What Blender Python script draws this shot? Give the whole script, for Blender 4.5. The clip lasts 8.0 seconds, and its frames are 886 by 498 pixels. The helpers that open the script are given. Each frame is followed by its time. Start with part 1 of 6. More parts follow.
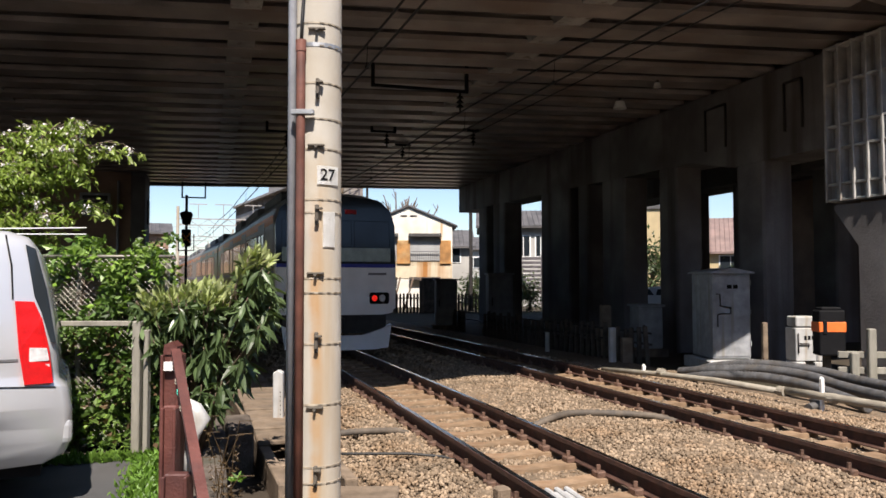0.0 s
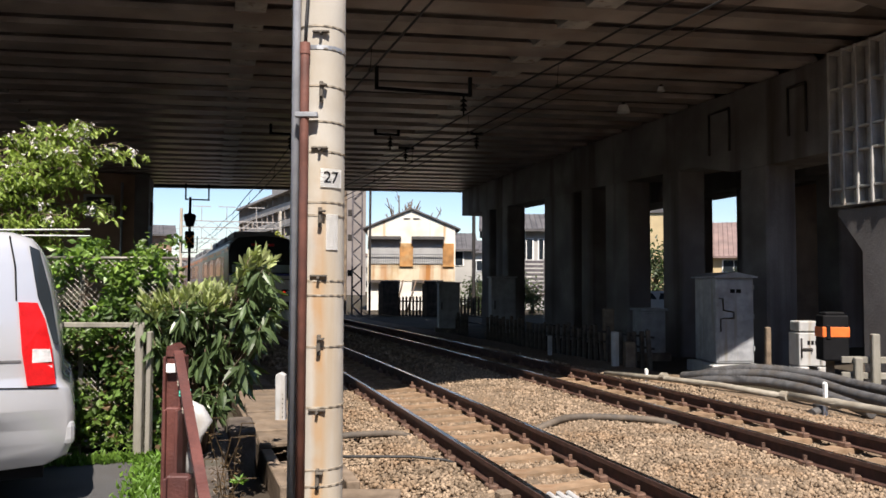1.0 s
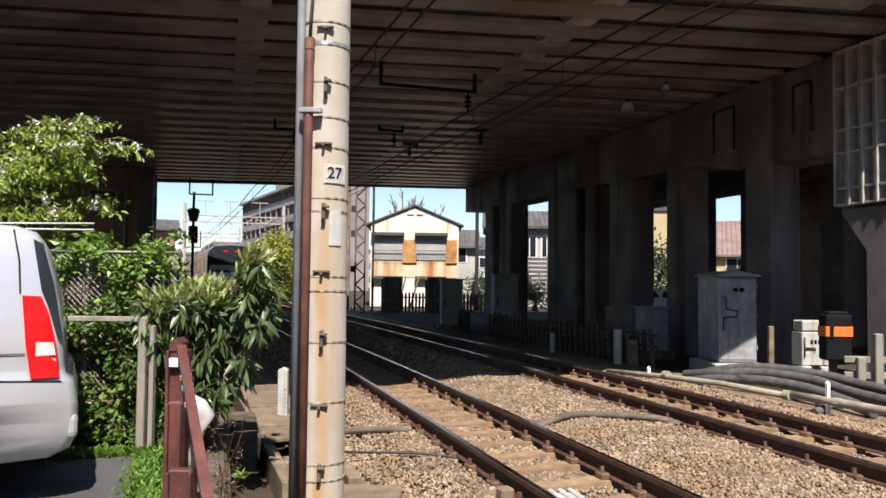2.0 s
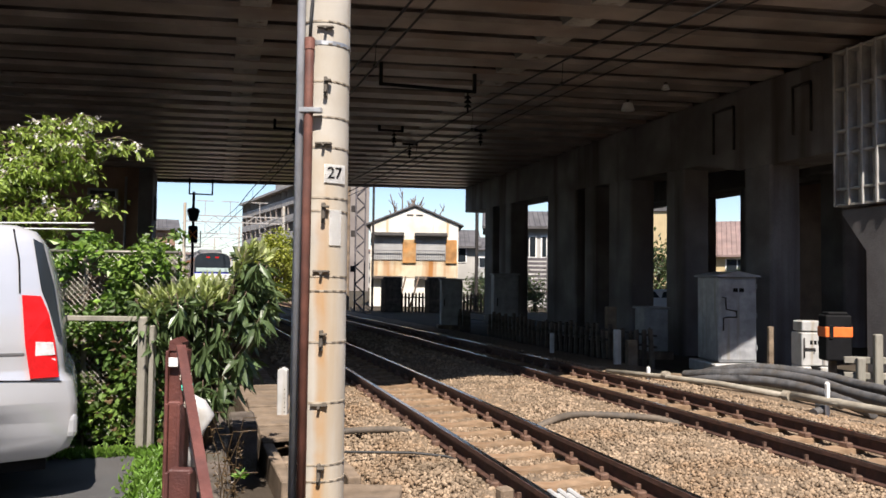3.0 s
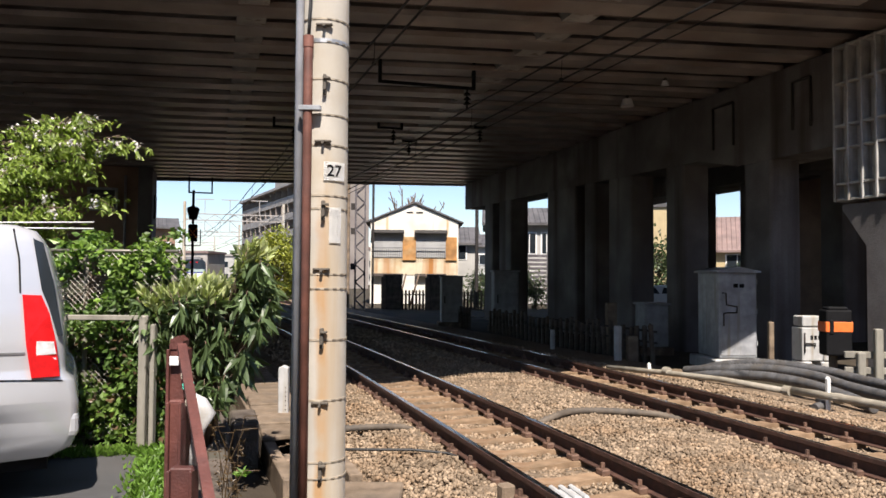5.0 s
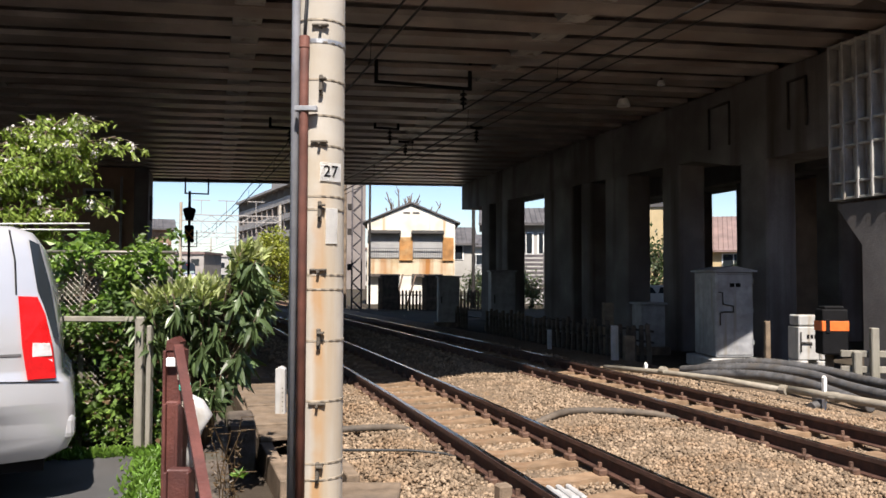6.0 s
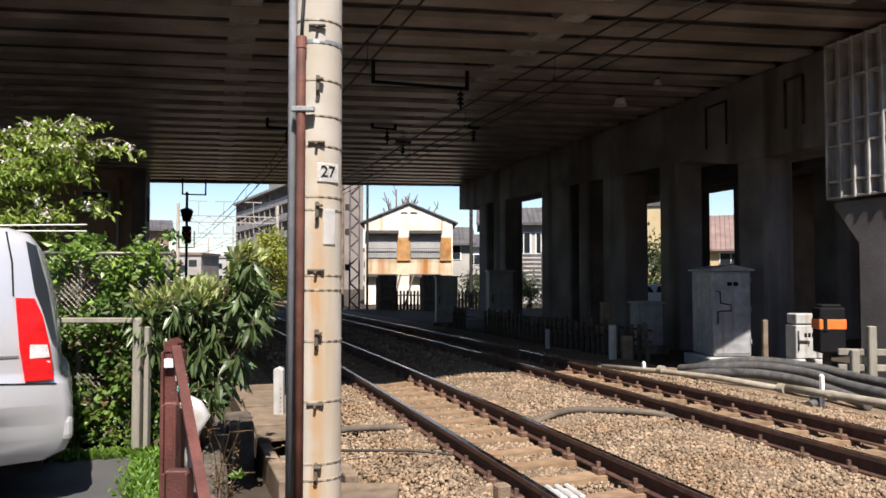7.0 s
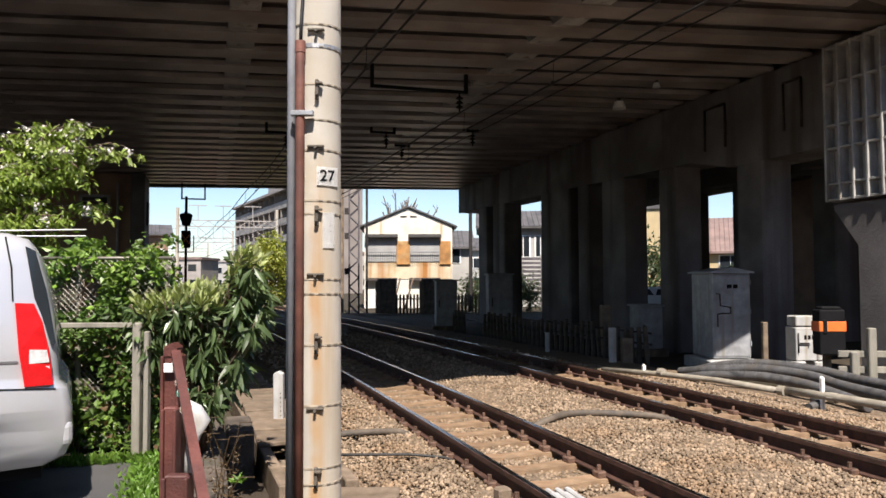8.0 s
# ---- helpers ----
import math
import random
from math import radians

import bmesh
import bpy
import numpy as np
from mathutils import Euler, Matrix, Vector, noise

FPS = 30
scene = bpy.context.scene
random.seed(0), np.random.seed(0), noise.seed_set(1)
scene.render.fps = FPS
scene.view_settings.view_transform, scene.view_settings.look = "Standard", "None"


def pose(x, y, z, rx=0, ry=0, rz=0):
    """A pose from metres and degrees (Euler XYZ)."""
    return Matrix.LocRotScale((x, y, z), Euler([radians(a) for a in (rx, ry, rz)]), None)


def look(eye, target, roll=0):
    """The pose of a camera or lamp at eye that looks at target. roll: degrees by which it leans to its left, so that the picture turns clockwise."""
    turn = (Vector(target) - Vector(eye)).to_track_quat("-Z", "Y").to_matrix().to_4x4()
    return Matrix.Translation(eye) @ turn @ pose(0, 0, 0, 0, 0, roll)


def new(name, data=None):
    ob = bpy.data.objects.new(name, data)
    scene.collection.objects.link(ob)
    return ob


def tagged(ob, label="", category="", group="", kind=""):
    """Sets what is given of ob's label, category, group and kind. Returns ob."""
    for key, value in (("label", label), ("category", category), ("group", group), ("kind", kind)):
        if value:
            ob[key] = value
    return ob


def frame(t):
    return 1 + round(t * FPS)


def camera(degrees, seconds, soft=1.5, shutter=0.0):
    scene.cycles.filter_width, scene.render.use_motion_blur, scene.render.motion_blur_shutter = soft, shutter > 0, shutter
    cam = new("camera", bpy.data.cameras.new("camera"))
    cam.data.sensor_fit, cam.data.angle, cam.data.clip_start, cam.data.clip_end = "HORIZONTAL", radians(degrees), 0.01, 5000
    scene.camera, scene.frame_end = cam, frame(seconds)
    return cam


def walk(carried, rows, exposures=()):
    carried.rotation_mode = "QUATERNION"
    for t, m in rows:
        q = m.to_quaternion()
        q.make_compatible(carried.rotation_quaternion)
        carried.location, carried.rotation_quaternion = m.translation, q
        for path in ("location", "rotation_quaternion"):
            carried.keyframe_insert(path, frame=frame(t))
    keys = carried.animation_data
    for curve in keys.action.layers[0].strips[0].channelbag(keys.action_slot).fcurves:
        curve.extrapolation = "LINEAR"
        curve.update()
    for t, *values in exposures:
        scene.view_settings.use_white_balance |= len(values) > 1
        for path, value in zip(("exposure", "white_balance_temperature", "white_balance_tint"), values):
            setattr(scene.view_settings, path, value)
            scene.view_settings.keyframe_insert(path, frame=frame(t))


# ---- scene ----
cam = camera(60, 8.0, soft=1.6)
EYE = (0.0, 0.0, 1.5)
PATH = [
    (0.0, 92.354, -0.040, -17.034),
    (0.5, 92.404, 0.119, -17.018),
    (1.0, 92.583, 0.225, -16.817),
    (1.5, 92.316, 0.596, -16.558),
    (3.0, 92.326, 0.714, -16.597),
    (3.5, 92.411, 0.688, -16.413),
    (4.0, 92.424, 0.522, -16.339),
    (4.5, 92.117, 0.488, -16.450),
    (6.0, 92.136, 0.225, -16.839),
    (6.5, 92.146, 0.180, -16.902),
    (7.0, 92.134, 0.003, -17.009),
    (7.5, 92.226, -0.127, -17.090),
    (8.0, 92.400, -0.219, -17.048),
]
walk(cam, [(t, pose(*EYE, rx, 0, rz) @ pose(0, 0, 0, 0, 0, roll)) for t, rx, roll, rz in PATH],
     exposures=[(0.0, 0.92, 6250, 13), (1.5, 0.98, 6250, 13), (3.0, 1.02, 6250, 13), (8.0, 1.00, 6250, 13)])

# ---------- light ----------
SUN_DIR = Vector((-0.11, -0.84, 1.12)).normalized()
world = bpy.data.worlds.new("world")
scene.world = world
world.use_nodes = True
wn = world.node_tree
sky = wn.nodes.new("ShaderNodeTexSky")
sky.sky_type = "NISHITA"
sky.sun_disc = False
sky.sun_elevation = math.asin(SUN_DIR.z)
sky.sun_rotation = math.atan2(SUN_DIR.x, SUN_DIR.y)
sky.air_density, sky.dust_density, sky.ozone_density = 1.0, 0.3, 2.0
wn.links.new(sky.outputs[0], wn.nodes["Background"].inputs[0])
wn.nodes["Background"].inputs[1].default_value = 0.076
sun_data = bpy.data.lights.new("sun", "SUN")
sun_data.energy, sun_data.angle, sun_data.color = 5.0, radians(0.53), (1.0, 0.90, 0.77)
sun = new("sun", sun_data)
sun.matrix_world = look(SUN_DIR * 60, (0, 0, 0))

# ---------- materials ----------
def mat(name, col, rough=0.7, metal=0.0, var=0.25, scale=6.0, bump=0.2, fine=60.0, tint=None, island=0.0, objrand=0.0,
        streak=None, streak_amt=0.0, emit=0.0, stretch=(1, 1, 1), spec=0.5):
    """Base colour with two scales of variation, optional second tint in patches, streaks of rust or dirt, bump."""
    m = bpy.data.materials.new(name)
    m.use_nodes = True
    t = m.node_tree
    N, L = t.nodes.new, t.links.new
    b = t.nodes["Principled BSDF"]
    tc = N("ShaderNodeTexCoord")
    mp = N("ShaderNodeMapping")
    mp.inputs["Scale"].default_value = stretch
    L(tc.outputs["Object"], mp.inputs[0])
    def ns(s, d=4.0):
        n = N("ShaderNodeTexNoise")
        n.inputs["Scale"].default_value, n.inputs["Detail"].default_value = s, d
        L(mp.outputs[0], n.inputs["Vector"])
        return n.outputs["Fac"]
    def mixc(f, a, c):
        x = N("ShaderNodeMix")
        x.data_type = "RGBA"
        if isinstance(f, float):
            x.inputs[0].default_value = f
        else:
            L(f, x.inputs[0])
        for i, v in ((6, a), (7, c)):
            if isinstance(v, tuple):
                x.inputs[i].default_value = (*v, 1)
            else:
                L(v, x.inputs[i])
        return x.outputs[2]
    def ramp(f, lo, hi):
        r = N("ShaderNodeMapRange")
        r.inputs["From Min"].default_value, r.inputs["From Max"].default_value = lo, hi
        L(f, r.inputs["Value"])
        return r.outputs[0]
    dark = tuple(c * (1 - var) for c in col)
    lite = tuple(min(1, c * (1 + var)) for c in col)
    big, small = ns(scale), ns(fine, 3.0)
    c = mixc(ramp(big, 0.35, 0.65), dark, lite)
    if tint:
        c = mixc(ramp(ns(scale * 0.6 + 0.13), 0.48, 0.7), c, tint)
    c2 = mixc(ramp(small, 0.3, 0.7), tuple(x * 0.82 for x in (1, 1, 1)), (1.0, 1.0, 1.0))
    mu = N("ShaderNodeMix")
    mu.data_type, mu.blend_type = "RGBA", "MULTIPLY"
    mu.inputs[0].default_value = min(1.0, var * 3)
    L(c, mu.inputs[6])
    L(c2, mu.inputs[7])
    c = mu.outputs[2]
    if streak:
        sm = N("ShaderNodeMapping")
        sm.inputs["Scale"].default_value = (1, 1, 0.07)
        L(tc.outputs["Object"], sm.inputs[0])
        sn = N("ShaderNodeTexNoise")
        sn.inputs["Scale"].default_value = scale * 1.6
        sn.inputs["Detail"].default_value = 5
        L(sm.outputs[0], sn.inputs["Vector"])
        f = ramp(sn.outputs["Fac"], 0.62 - 0.3 * streak_amt, 0.72 - 0.1 * streak_amt)
        c = mixc(f, c, streak)
    for amt, src in ((island, "island"), (objrand, "object")):
        if amt:
            g = N("ShaderNodeNewGeometry").outputs["Random Per Island"] if src == "island" else N("ShaderNodeObjectInfo").outputs["Random"]
            hs = N("ShaderNodeHueSaturation")
            mr = N("ShaderNodeMapRange")
            mr.inputs["To Min"].default_value, mr.inputs["To Max"].default_value = 1 - amt, 1 + amt
            L(g, mr.inputs["Value"])
            L(mr.outputs[0], hs.inputs["Value"])
            L(c, hs.inputs["Color"])
            c = hs.outputs[0]
    L(c, b.inputs["Base Color"])
    b.inputs["Metallic"].default_value = metal
    b.inputs["Specular IOR Level"].default_value = spec
    rr = N("ShaderNodeMapRange")
    rr.inputs["To Min"].default_value, rr.inputs["To Max"].default_value = max(0.03, rough - 0.12), min(1, rough + 0.1)
    L(big, rr.inputs["Value"])
    L(rr.outputs[0], b.inputs["Roughness"])
    if bump:
        bp = N("ShaderNodeBump")
        bp.inputs["Strength"].default_value, bp.inputs["Distance"].default_value = bump, 0.02
        L(small, bp.inputs["Height"])
        L(bp.outputs[0], b.inputs["Normal"])
    if emit:
        b.inputs["Emission Color"].default_value = (*col, 1)
        b.inputs["Emission Strength"].default_value = emit
    return m

def leaf_mat(name, a, b2, rough=0.45):
    m = mat(name, a, rough, 0, 0.2, 3.0, 0.0, 20, tint=b2, island=0.45)
    t = m.node_tree
    b = t.nodes["Principled BSDF"]
    tr = t.nodes.new("ShaderNodeBsdfTranslucent")
    tr.inputs[0].default_value = (a[0] * 1.6, a[1] * 1.7, a[2] * 0.8, 1)
    mx = t.nodes.new("ShaderNodeMixShader")
    mx.inputs[0].default_value = 0.25
    t.links.new(b.outputs[0], mx.inputs[1])
    t.links.new(tr.outputs[0], mx.inputs[2])
    t.links.new(mx.outputs[0], t.nodes["Material Output"].inputs[0])
    return m

def glass_mat(name, tintc=(0.02, 0.025, 0.03), rough=0.06):
    m = mat(name, tintc, rough, 0, 0.1, 2, 0, 30, spec=0.35)
    return m

# slab darker, girders lighter: shade in the girder gaps is put into the colours
M_conc = mat("concrete_gap_shade", (0.144, 0.121, 0.106), 0.85, 0, 0.3, 0.6, 0.25, 30, tint=(0.1, 0.085, 0.075), spec=0.2)
M_girder = mat("painted_girder", (0.341, 0.301, 0.274), 0.40, 0, 0.3, 0.9, 0.1, 40, tint=(0.254, 0.194, 0.161))
M_pier = mat("pier_concrete", (0.176, 0.165, 0.161), 0.85, 0, 0.28, 0.7, 0.3, 30, tint=(0.106, 0.0932, 0.0869), streak=(0.0582, 0.0445, 0.0371), streak_amt=0.35, spec=0.2)
M_panel = mat("panel_grey", (0.399, 0.391, 0.374), 0.7, 0, 0.2, 3.0, 0.2, 40, streak=(0.17, 0.128, 0.0935), streak_amt=0.2)
M_pole = mat("pole_concrete", (0.426, 0.399, 0.35), 0.85, 0, 0.12, 2.4, 0.08, 150, tint=(0.395, 0.342, 0.258), streak=(0.342, 0.266, 0.175), streak_amt=0.3)
def rust_run(m, col, x0, half, z_top, z_full):
    """A wavering rust stain that runs down a post below its bolts."""
    t = m.node_tree
    N, L = t.nodes.new, t.links.new
    b = t.nodes["Principled BSDF"]
    src = b.inputs["Base Color"].links[0].from_socket
    tc, sp, nz = N("ShaderNodeTexCoord"), N("ShaderNodeSeparateXYZ"), N("ShaderNodeTexNoise")
    nz.inputs["Scale"].default_value = 3.5
    nz.inputs["Detail"].default_value = 4.0
    L(tc.outputs["Object"], sp.inputs[0])
    L(tc.outputs["Object"], nz.inputs["Vector"])
    def op(kind, a, c):
        n = N("ShaderNodeMath")
        n.operation = kind
        for k, v in ((0, a), (1, c)):
            if isinstance(v, float):
                n.inputs[k].default_value = v
            else:
                L(v, n.inputs[k])
        return n.outputs[0]
    def band(v, lo, hi):
        r = N("ShaderNodeMapRange")
        r.inputs["From Min"].default_value, r.inputs["From Max"].default_value = lo, hi
        L(v, r.inputs["Value"])
        return r.outputs[0]
    off = op("ABSOLUTE", op("ADD", op("SUBTRACT", sp.outputs[0], x0), op("MULTIPLY", op("SUBTRACT", nz.outputs["Fac"], 0.5), 0.10)), 0.0)
    f = op("MULTIPLY", band(off, half, half * 0.35), band(sp.outputs[2], z_top, z_full))
    f = op("MULTIPLY", f, band(nz.outputs["Fac"], 0.30, 0.60))
    mx = N("ShaderNodeMix")
    mx.data_type = "RGBA"
    mx.inputs[7].default_value = (*col, 1)
    L(op("MULTIPLY", f, 0.8), mx.inputs[0])
    L(src, mx.inputs[6])
    L(mx.outputs[2], b.inputs["Base Color"])

rust_run(M_pole, (0.36, 0.20, 0.075), 0.035, 0.055, 2.5, 1.2)
M_slot = mat("band_slot", (0.11, 0.095, 0.075), 0.8, 0.1, 0.2, 20, 0.1, 90)
M_strap = mat("strap_slot", (0.19, 0.165, 0.13), 0.8, 0.1, 0.2, 20, 0.1, 90)
M_band = mat("stained_band", (0.36, 0.31, 0.24), 0.7, 0.1, 0.3, 20, 0.1, 90)
M_rustpipe = mat("rusty_conduit", (0.176, 0.0714, 0.0504), 0.65, 0.0, 0.3, 5, 0.08, 90, tint=(0.109, 0.0546, 0.0462))
M_greypipe = mat("grey_conduit", (0.302, 0.311, 0.336), 0.5, 0.1, 0.15, 5, 0.05, 60)
M_steel = mat("galvanised_steel", (0.42, 0.43, 0.44), 0.45, 0.7, 0.2, 8, 0.1, 60)
M_dark = mat("dark_iron", (0.035, 0.03, 0.028), 0.6, 0.2, 0.3, 6, 0.2, 60)
M_black = mat("black_paint", (0.007, 0.007, 0.008), 0.75, 0, 0.3, 6, 0.1, 60, spec=0.15)
M_white = mat("white_plate", (0.79, 0.79, 0.771), 0.5, 0, 0.06, 8, 0.05, 60)
M_ballast = mat("ballast_stone", (0.262, 0.198, 0.137), 0.9, 0, 0.25, 2.2, 0.5, 45, tint=(0.251, 0.171, 0.106), island=0.42, spec=0.12)
M_bed = mat("ballast_bed", (0.205, 0.156, 0.11), 0.95, 0, 0.4, 24, 0.9, 60, tint=(0.205, 0.144, 0.0912), spec=0.12)
M_sleeper = mat("sleeper_concrete", (0.266, 0.186, 0.118), 0.9, 0, 0.25, 5, 0.4, 60, tint=(0.228, 0.144, 0.0874), objrand=0.15, spec=0.12)
M_railside = mat("rusty_rail", (0.075, 0.036, 0.025), 0.75, 0.1, 0.35, 10, 0.4, 80)
M_fasten = mat("fastening_iron", (0.14, 0.08, 0.055), 0.75, 0.1, 0.35, 10, 0.3, 80)
M_railtop = mat("polished_rail", (0.62, 0.61, 0.60), 0.22, 1.0, 0.1, 10, 0.02, 80)
M_ground = mat("earth", (0.063, 0.051, 0.039), 0.95, 0, 0.35, 0.8, 0.6, 30, tint=(0.06, 0.06, 0.036), spec=0.12)
M_asphalt = mat("asphalt", (0.0875, 0.0875, 0.0887), 0.9, 0, 0.2, 1.5, 0.5, 180, tint=(0.0938, 0.09, 0.0875), spec=0.12)
M_trough = mat("trough_concrete", (0.213, 0.163, 0.118), 0.9, 0, 0.3, 4, 0.5, 70, tint=(0.129, 0.106, 0.0836), objrand=0.12, spec=0.12)
# mossy old concrete, darkened further: shade on the wall is put into the colour
M_mossy_shade = mat("old_concrete_shade", (0.111, 0.091, 0.0754), 0.95, 0, 0.4, 4, 0.7, 50, tint=(0.091, 0.0845, 0.065), spec=0.2)
M_redbrown = mat("brown_paint", (0.105, 0.0353, 0.0277), 0.55, 0, 0.25, 6, 0.2, 60, tint=(0.0756, 0.0294, 0.0252))
M_oldwood = mat("weathered_post", (0.251, 0.236, 0.198), 0.85, 0, 0.25, 5, 0.35, 60, tint=(0.152, 0.144, 0.106), stretch=(0.76, 0.76, 0.152))
M_wire = mat("galvanised_wire", (0.20, 0.185, 0.16), 0.5, 0.5, 0.2, 9, 0, 60)
M_silver = mat("silver_car_paint", (0.60, 0.61, 0.635), 0.22, 0.42, 0.04, 2, 0.0, 300)
M_pearl = mat("white_car_paint", (0.622, 0.63, 0.647), 0.22, 0.15, 0.03, 2, 0.0, 300)
M_glass = glass_mat("tinted_glass")
M_redlamp = mat("red_lamp_lens", (0.496, 0.0096, 0.0112), 0.15, 0, 0.15, 14, 0.1, 90)
M_clearlamp = mat("clear_lamp_lens", (0.605, 0.588, 0.588), 0.15, 0.1, 0.2, 30, 0.1, 90)
M_rubber = mat("rubber", (0.02, 0.02, 0.021), 0.8, 0, 0.2, 10, 0.2, 90)
M_plastic_grey = mat("grey_plastic", (0.17, 0.17, 0.175), 0.6, 0, 0.2, 5, 0.1, 60)
M_cab = mat("cabinet_grey", (0.33, 0.34, 0.36), 0.5, 0.15, 0.22, 5, 0.12, 50, tint=(0.30, 0.31, 0.32), streak=(0.25, 0.24, 0.22), streak_amt=0.2)
M_cabw = mat("cabinet_light", (0.454, 0.454, 0.445), 0.5, 0.05, 0.12, 5, 0.12, 50, streak=(0.336, 0.302, 0.252), streak_amt=0.15)
M_orange = mat("orange_band", (0.75, 0.16, 0.03), 0.5, 0, 0.1, 8, 0.05, 60)
M_tube = mat("corrugated_tube", (0.0922, 0.0922, 0.095), 0.55, 0, 0.3, 8, 0.2, 60, tint=(0.0972, 0.0864, 0.0756))
M_hose = mat("dusty_hose", (0.114, 0.0912, 0.0684), 0.8, 0, 0.3, 8, 0.2, 60, tint=(0.0684, 0.0608, 0.0532))
M_reflection = mat("pale_reflection", (0.36, 0.45, 0.43), 0.4, 0, 0.15, 5, 0, 40)
M_pipe = mat("pale_pipe", (0.304, 0.274, 0.22), 0.6, 0, 0.2, 6, 0.2, 60, tint=(0.274, 0.236, 0.182))
M_mast = mat("weathered_mast_steel", (0.12, 0.11, 0.12), 0.6, 0.3, 0.25, 4, 0.1, 40)
M_tin = mat("rusty_corrugated_tin", (0.684, 0.661, 0.6), 0.7, 0.05, 0.12, 0.9, 0.1, 20, tint=(0.638, 0.562, 0.418), streak=(0.471, 0.304, 0.137), streak_amt=-0.12)
M_tinlow = mat("lower_rusty_tin", (0.562, 0.486, 0.35), 0.75, 0.05, 0.15, 0.9, 0.1, 20, tint=(0.471, 0.334, 0.167), streak=(0.35, 0.152, 0.038), streak_amt=0.5)
# cabinet grey again, darkened so the colour carries the piers' shade
M_cabshade = mat("cabinet_shade_grey", (0.285, 0.294, 0.304), 0.6, 0.05, 0.2, 4, 0.1, 40)
M_tinrust = mat("rusted_tin", (0.38, 0.19, 0.0608), 0.8, 0.05, 0.3, 2, 0.1, 20, tint=(0.471, 0.319, 0.152))
M_shutter = mat("grey_shutter", (0.38, 0.38, 0.372), 0.6, 0.2, 0.12, 2, 0.05, 30)
M_rooft = mat("dark_roof_tile", (0.09, 0.085, 0.085), 0.7, 0, 0.3, 1.5, 0.2, 20)
M_apt = mat("apartment_wall", (0.228, 0.198, 0.175), 0.85, 0, 0.12, 0.3, 0.05, 8, tint=(0.182, 0.152, 0.137))
M_aptlight = mat("apartment_balcony", (0.319, 0.296, 0.274), 0.85, 0, 0.12, 0.5, 0.05, 8)
M_wallw = mat("white_wall", (0.38, 0.372, 0.35), 0.85, 0, 0.12, 0.8, 0.1, 20)
M_wally = mat("cream_wall", (0.441, 0.35, 0.198), 0.85, 0, 0.12, 0.8, 0.1, 20)
M_redroof = mat("red_roof", (0.205, 0.144, 0.129), 0.75, 0, 0.2, 1.2, 0.2, 20)
M_brownwall = mat("dark_brown_wall", (0.293, 0.191, 0.134), 0.8, 0, 0.25, 0.8, 0.2, 20, tint=(0.204, 0.128, 0.0952), spec=0.2)
M_bark = mat("bark", (0.12, 0.085, 0.06), 0.9, 0, 0.3, 9, 0.6, 50)
M_cable = mat("black_cable", (0.02, 0.02, 0.02), 0.6, 0, 0.2, 9, 0, 50)
# stainless steel, browned and darkened: the reflected viaduct is put into the colour
M_train = mat("stainless_reflection_brown", (0.24, 0.20, 0.18), 0.38, 0.5, 0.1, 2, 0.02, 80)
M_trainfront = mat("train_front_grey", (0.783, 0.776, 0.769), 0.35, 0.1, 0.06, 2, 0.0, 80)
M_trainblue = mat("blue_stripe", (0.02, 0.035, 0.33), 0.35, 0, 0.08, 4, 0, 80)
M_trainorange = mat("orange_stripe", (0.72, 0.22, 0.03), 0.4, 0, 0.08, 4, 0, 80)
M_trainroof = mat("train_roof_grey", (0.16, 0.16, 0.16), 0.75, 0, 0.2, 2, 0.1, 40)
M_under = mat("underframe_dark", (0.03, 0.028, 0.026), 0.8, 0.1, 0.3, 4, 0.2, 40)
M_taillight = mat("red_tail_light", (0.8, 0.02, 0.01), 0.3, 0, 0.0, 4, 0, 40, emit=0.35)
M_amber = mat("amber_lamp", (0.75, 0.22, 0.02), 0.3, 0, 0.05, 9, 0, 40)
L_cherry = leaf_mat("cherry_leaf", (0.2, 0.275, 0.0475), (0.275, 0.343, 0.0855))
L_young = leaf_mat("young_ivy_leaf", (0.148, 0.245, 0.035), (0.209, 0.306, 0.0612))
L_shrub = leaf_mat("shrub_leaf", (0.0836, 0.125, 0.0502), (0.125, 0.176, 0.0752), 0.36)
L_shrubnew = leaf_mat("shrub_young_leaf", (0.319, 0.365, 0.152), (0.41, 0.433, 0.228), 0.45)
L_ivy = leaf_mat("ivy_leaf", (0.077, 0.139, 0.0308), (0.143, 0.216, 0.0462))
L_ivydry = leaf_mat("dry_leaf", (0.0988, 0.0646, 0.0342), (0.137, 0.0912, 0.0456))
L_grass = leaf_mat("grass_blade", (0.0988, 0.19, 0.0228), (0.137, 0.228, 0.038))
L_willow = leaf_mat("yellow_green_leaf", (0.243, 0.258, 0.0342), (0.182, 0.22, 0.0304))
L_far = leaf_mat("far_leaf", (0.0456, 0.0684, 0.0228), (0.0684, 0.0912, 0.0304))
M_petal = mat("white_petal", (0.623, 0.578, 0.562), 0.6, 0, 0.06, 9, 0, 40)

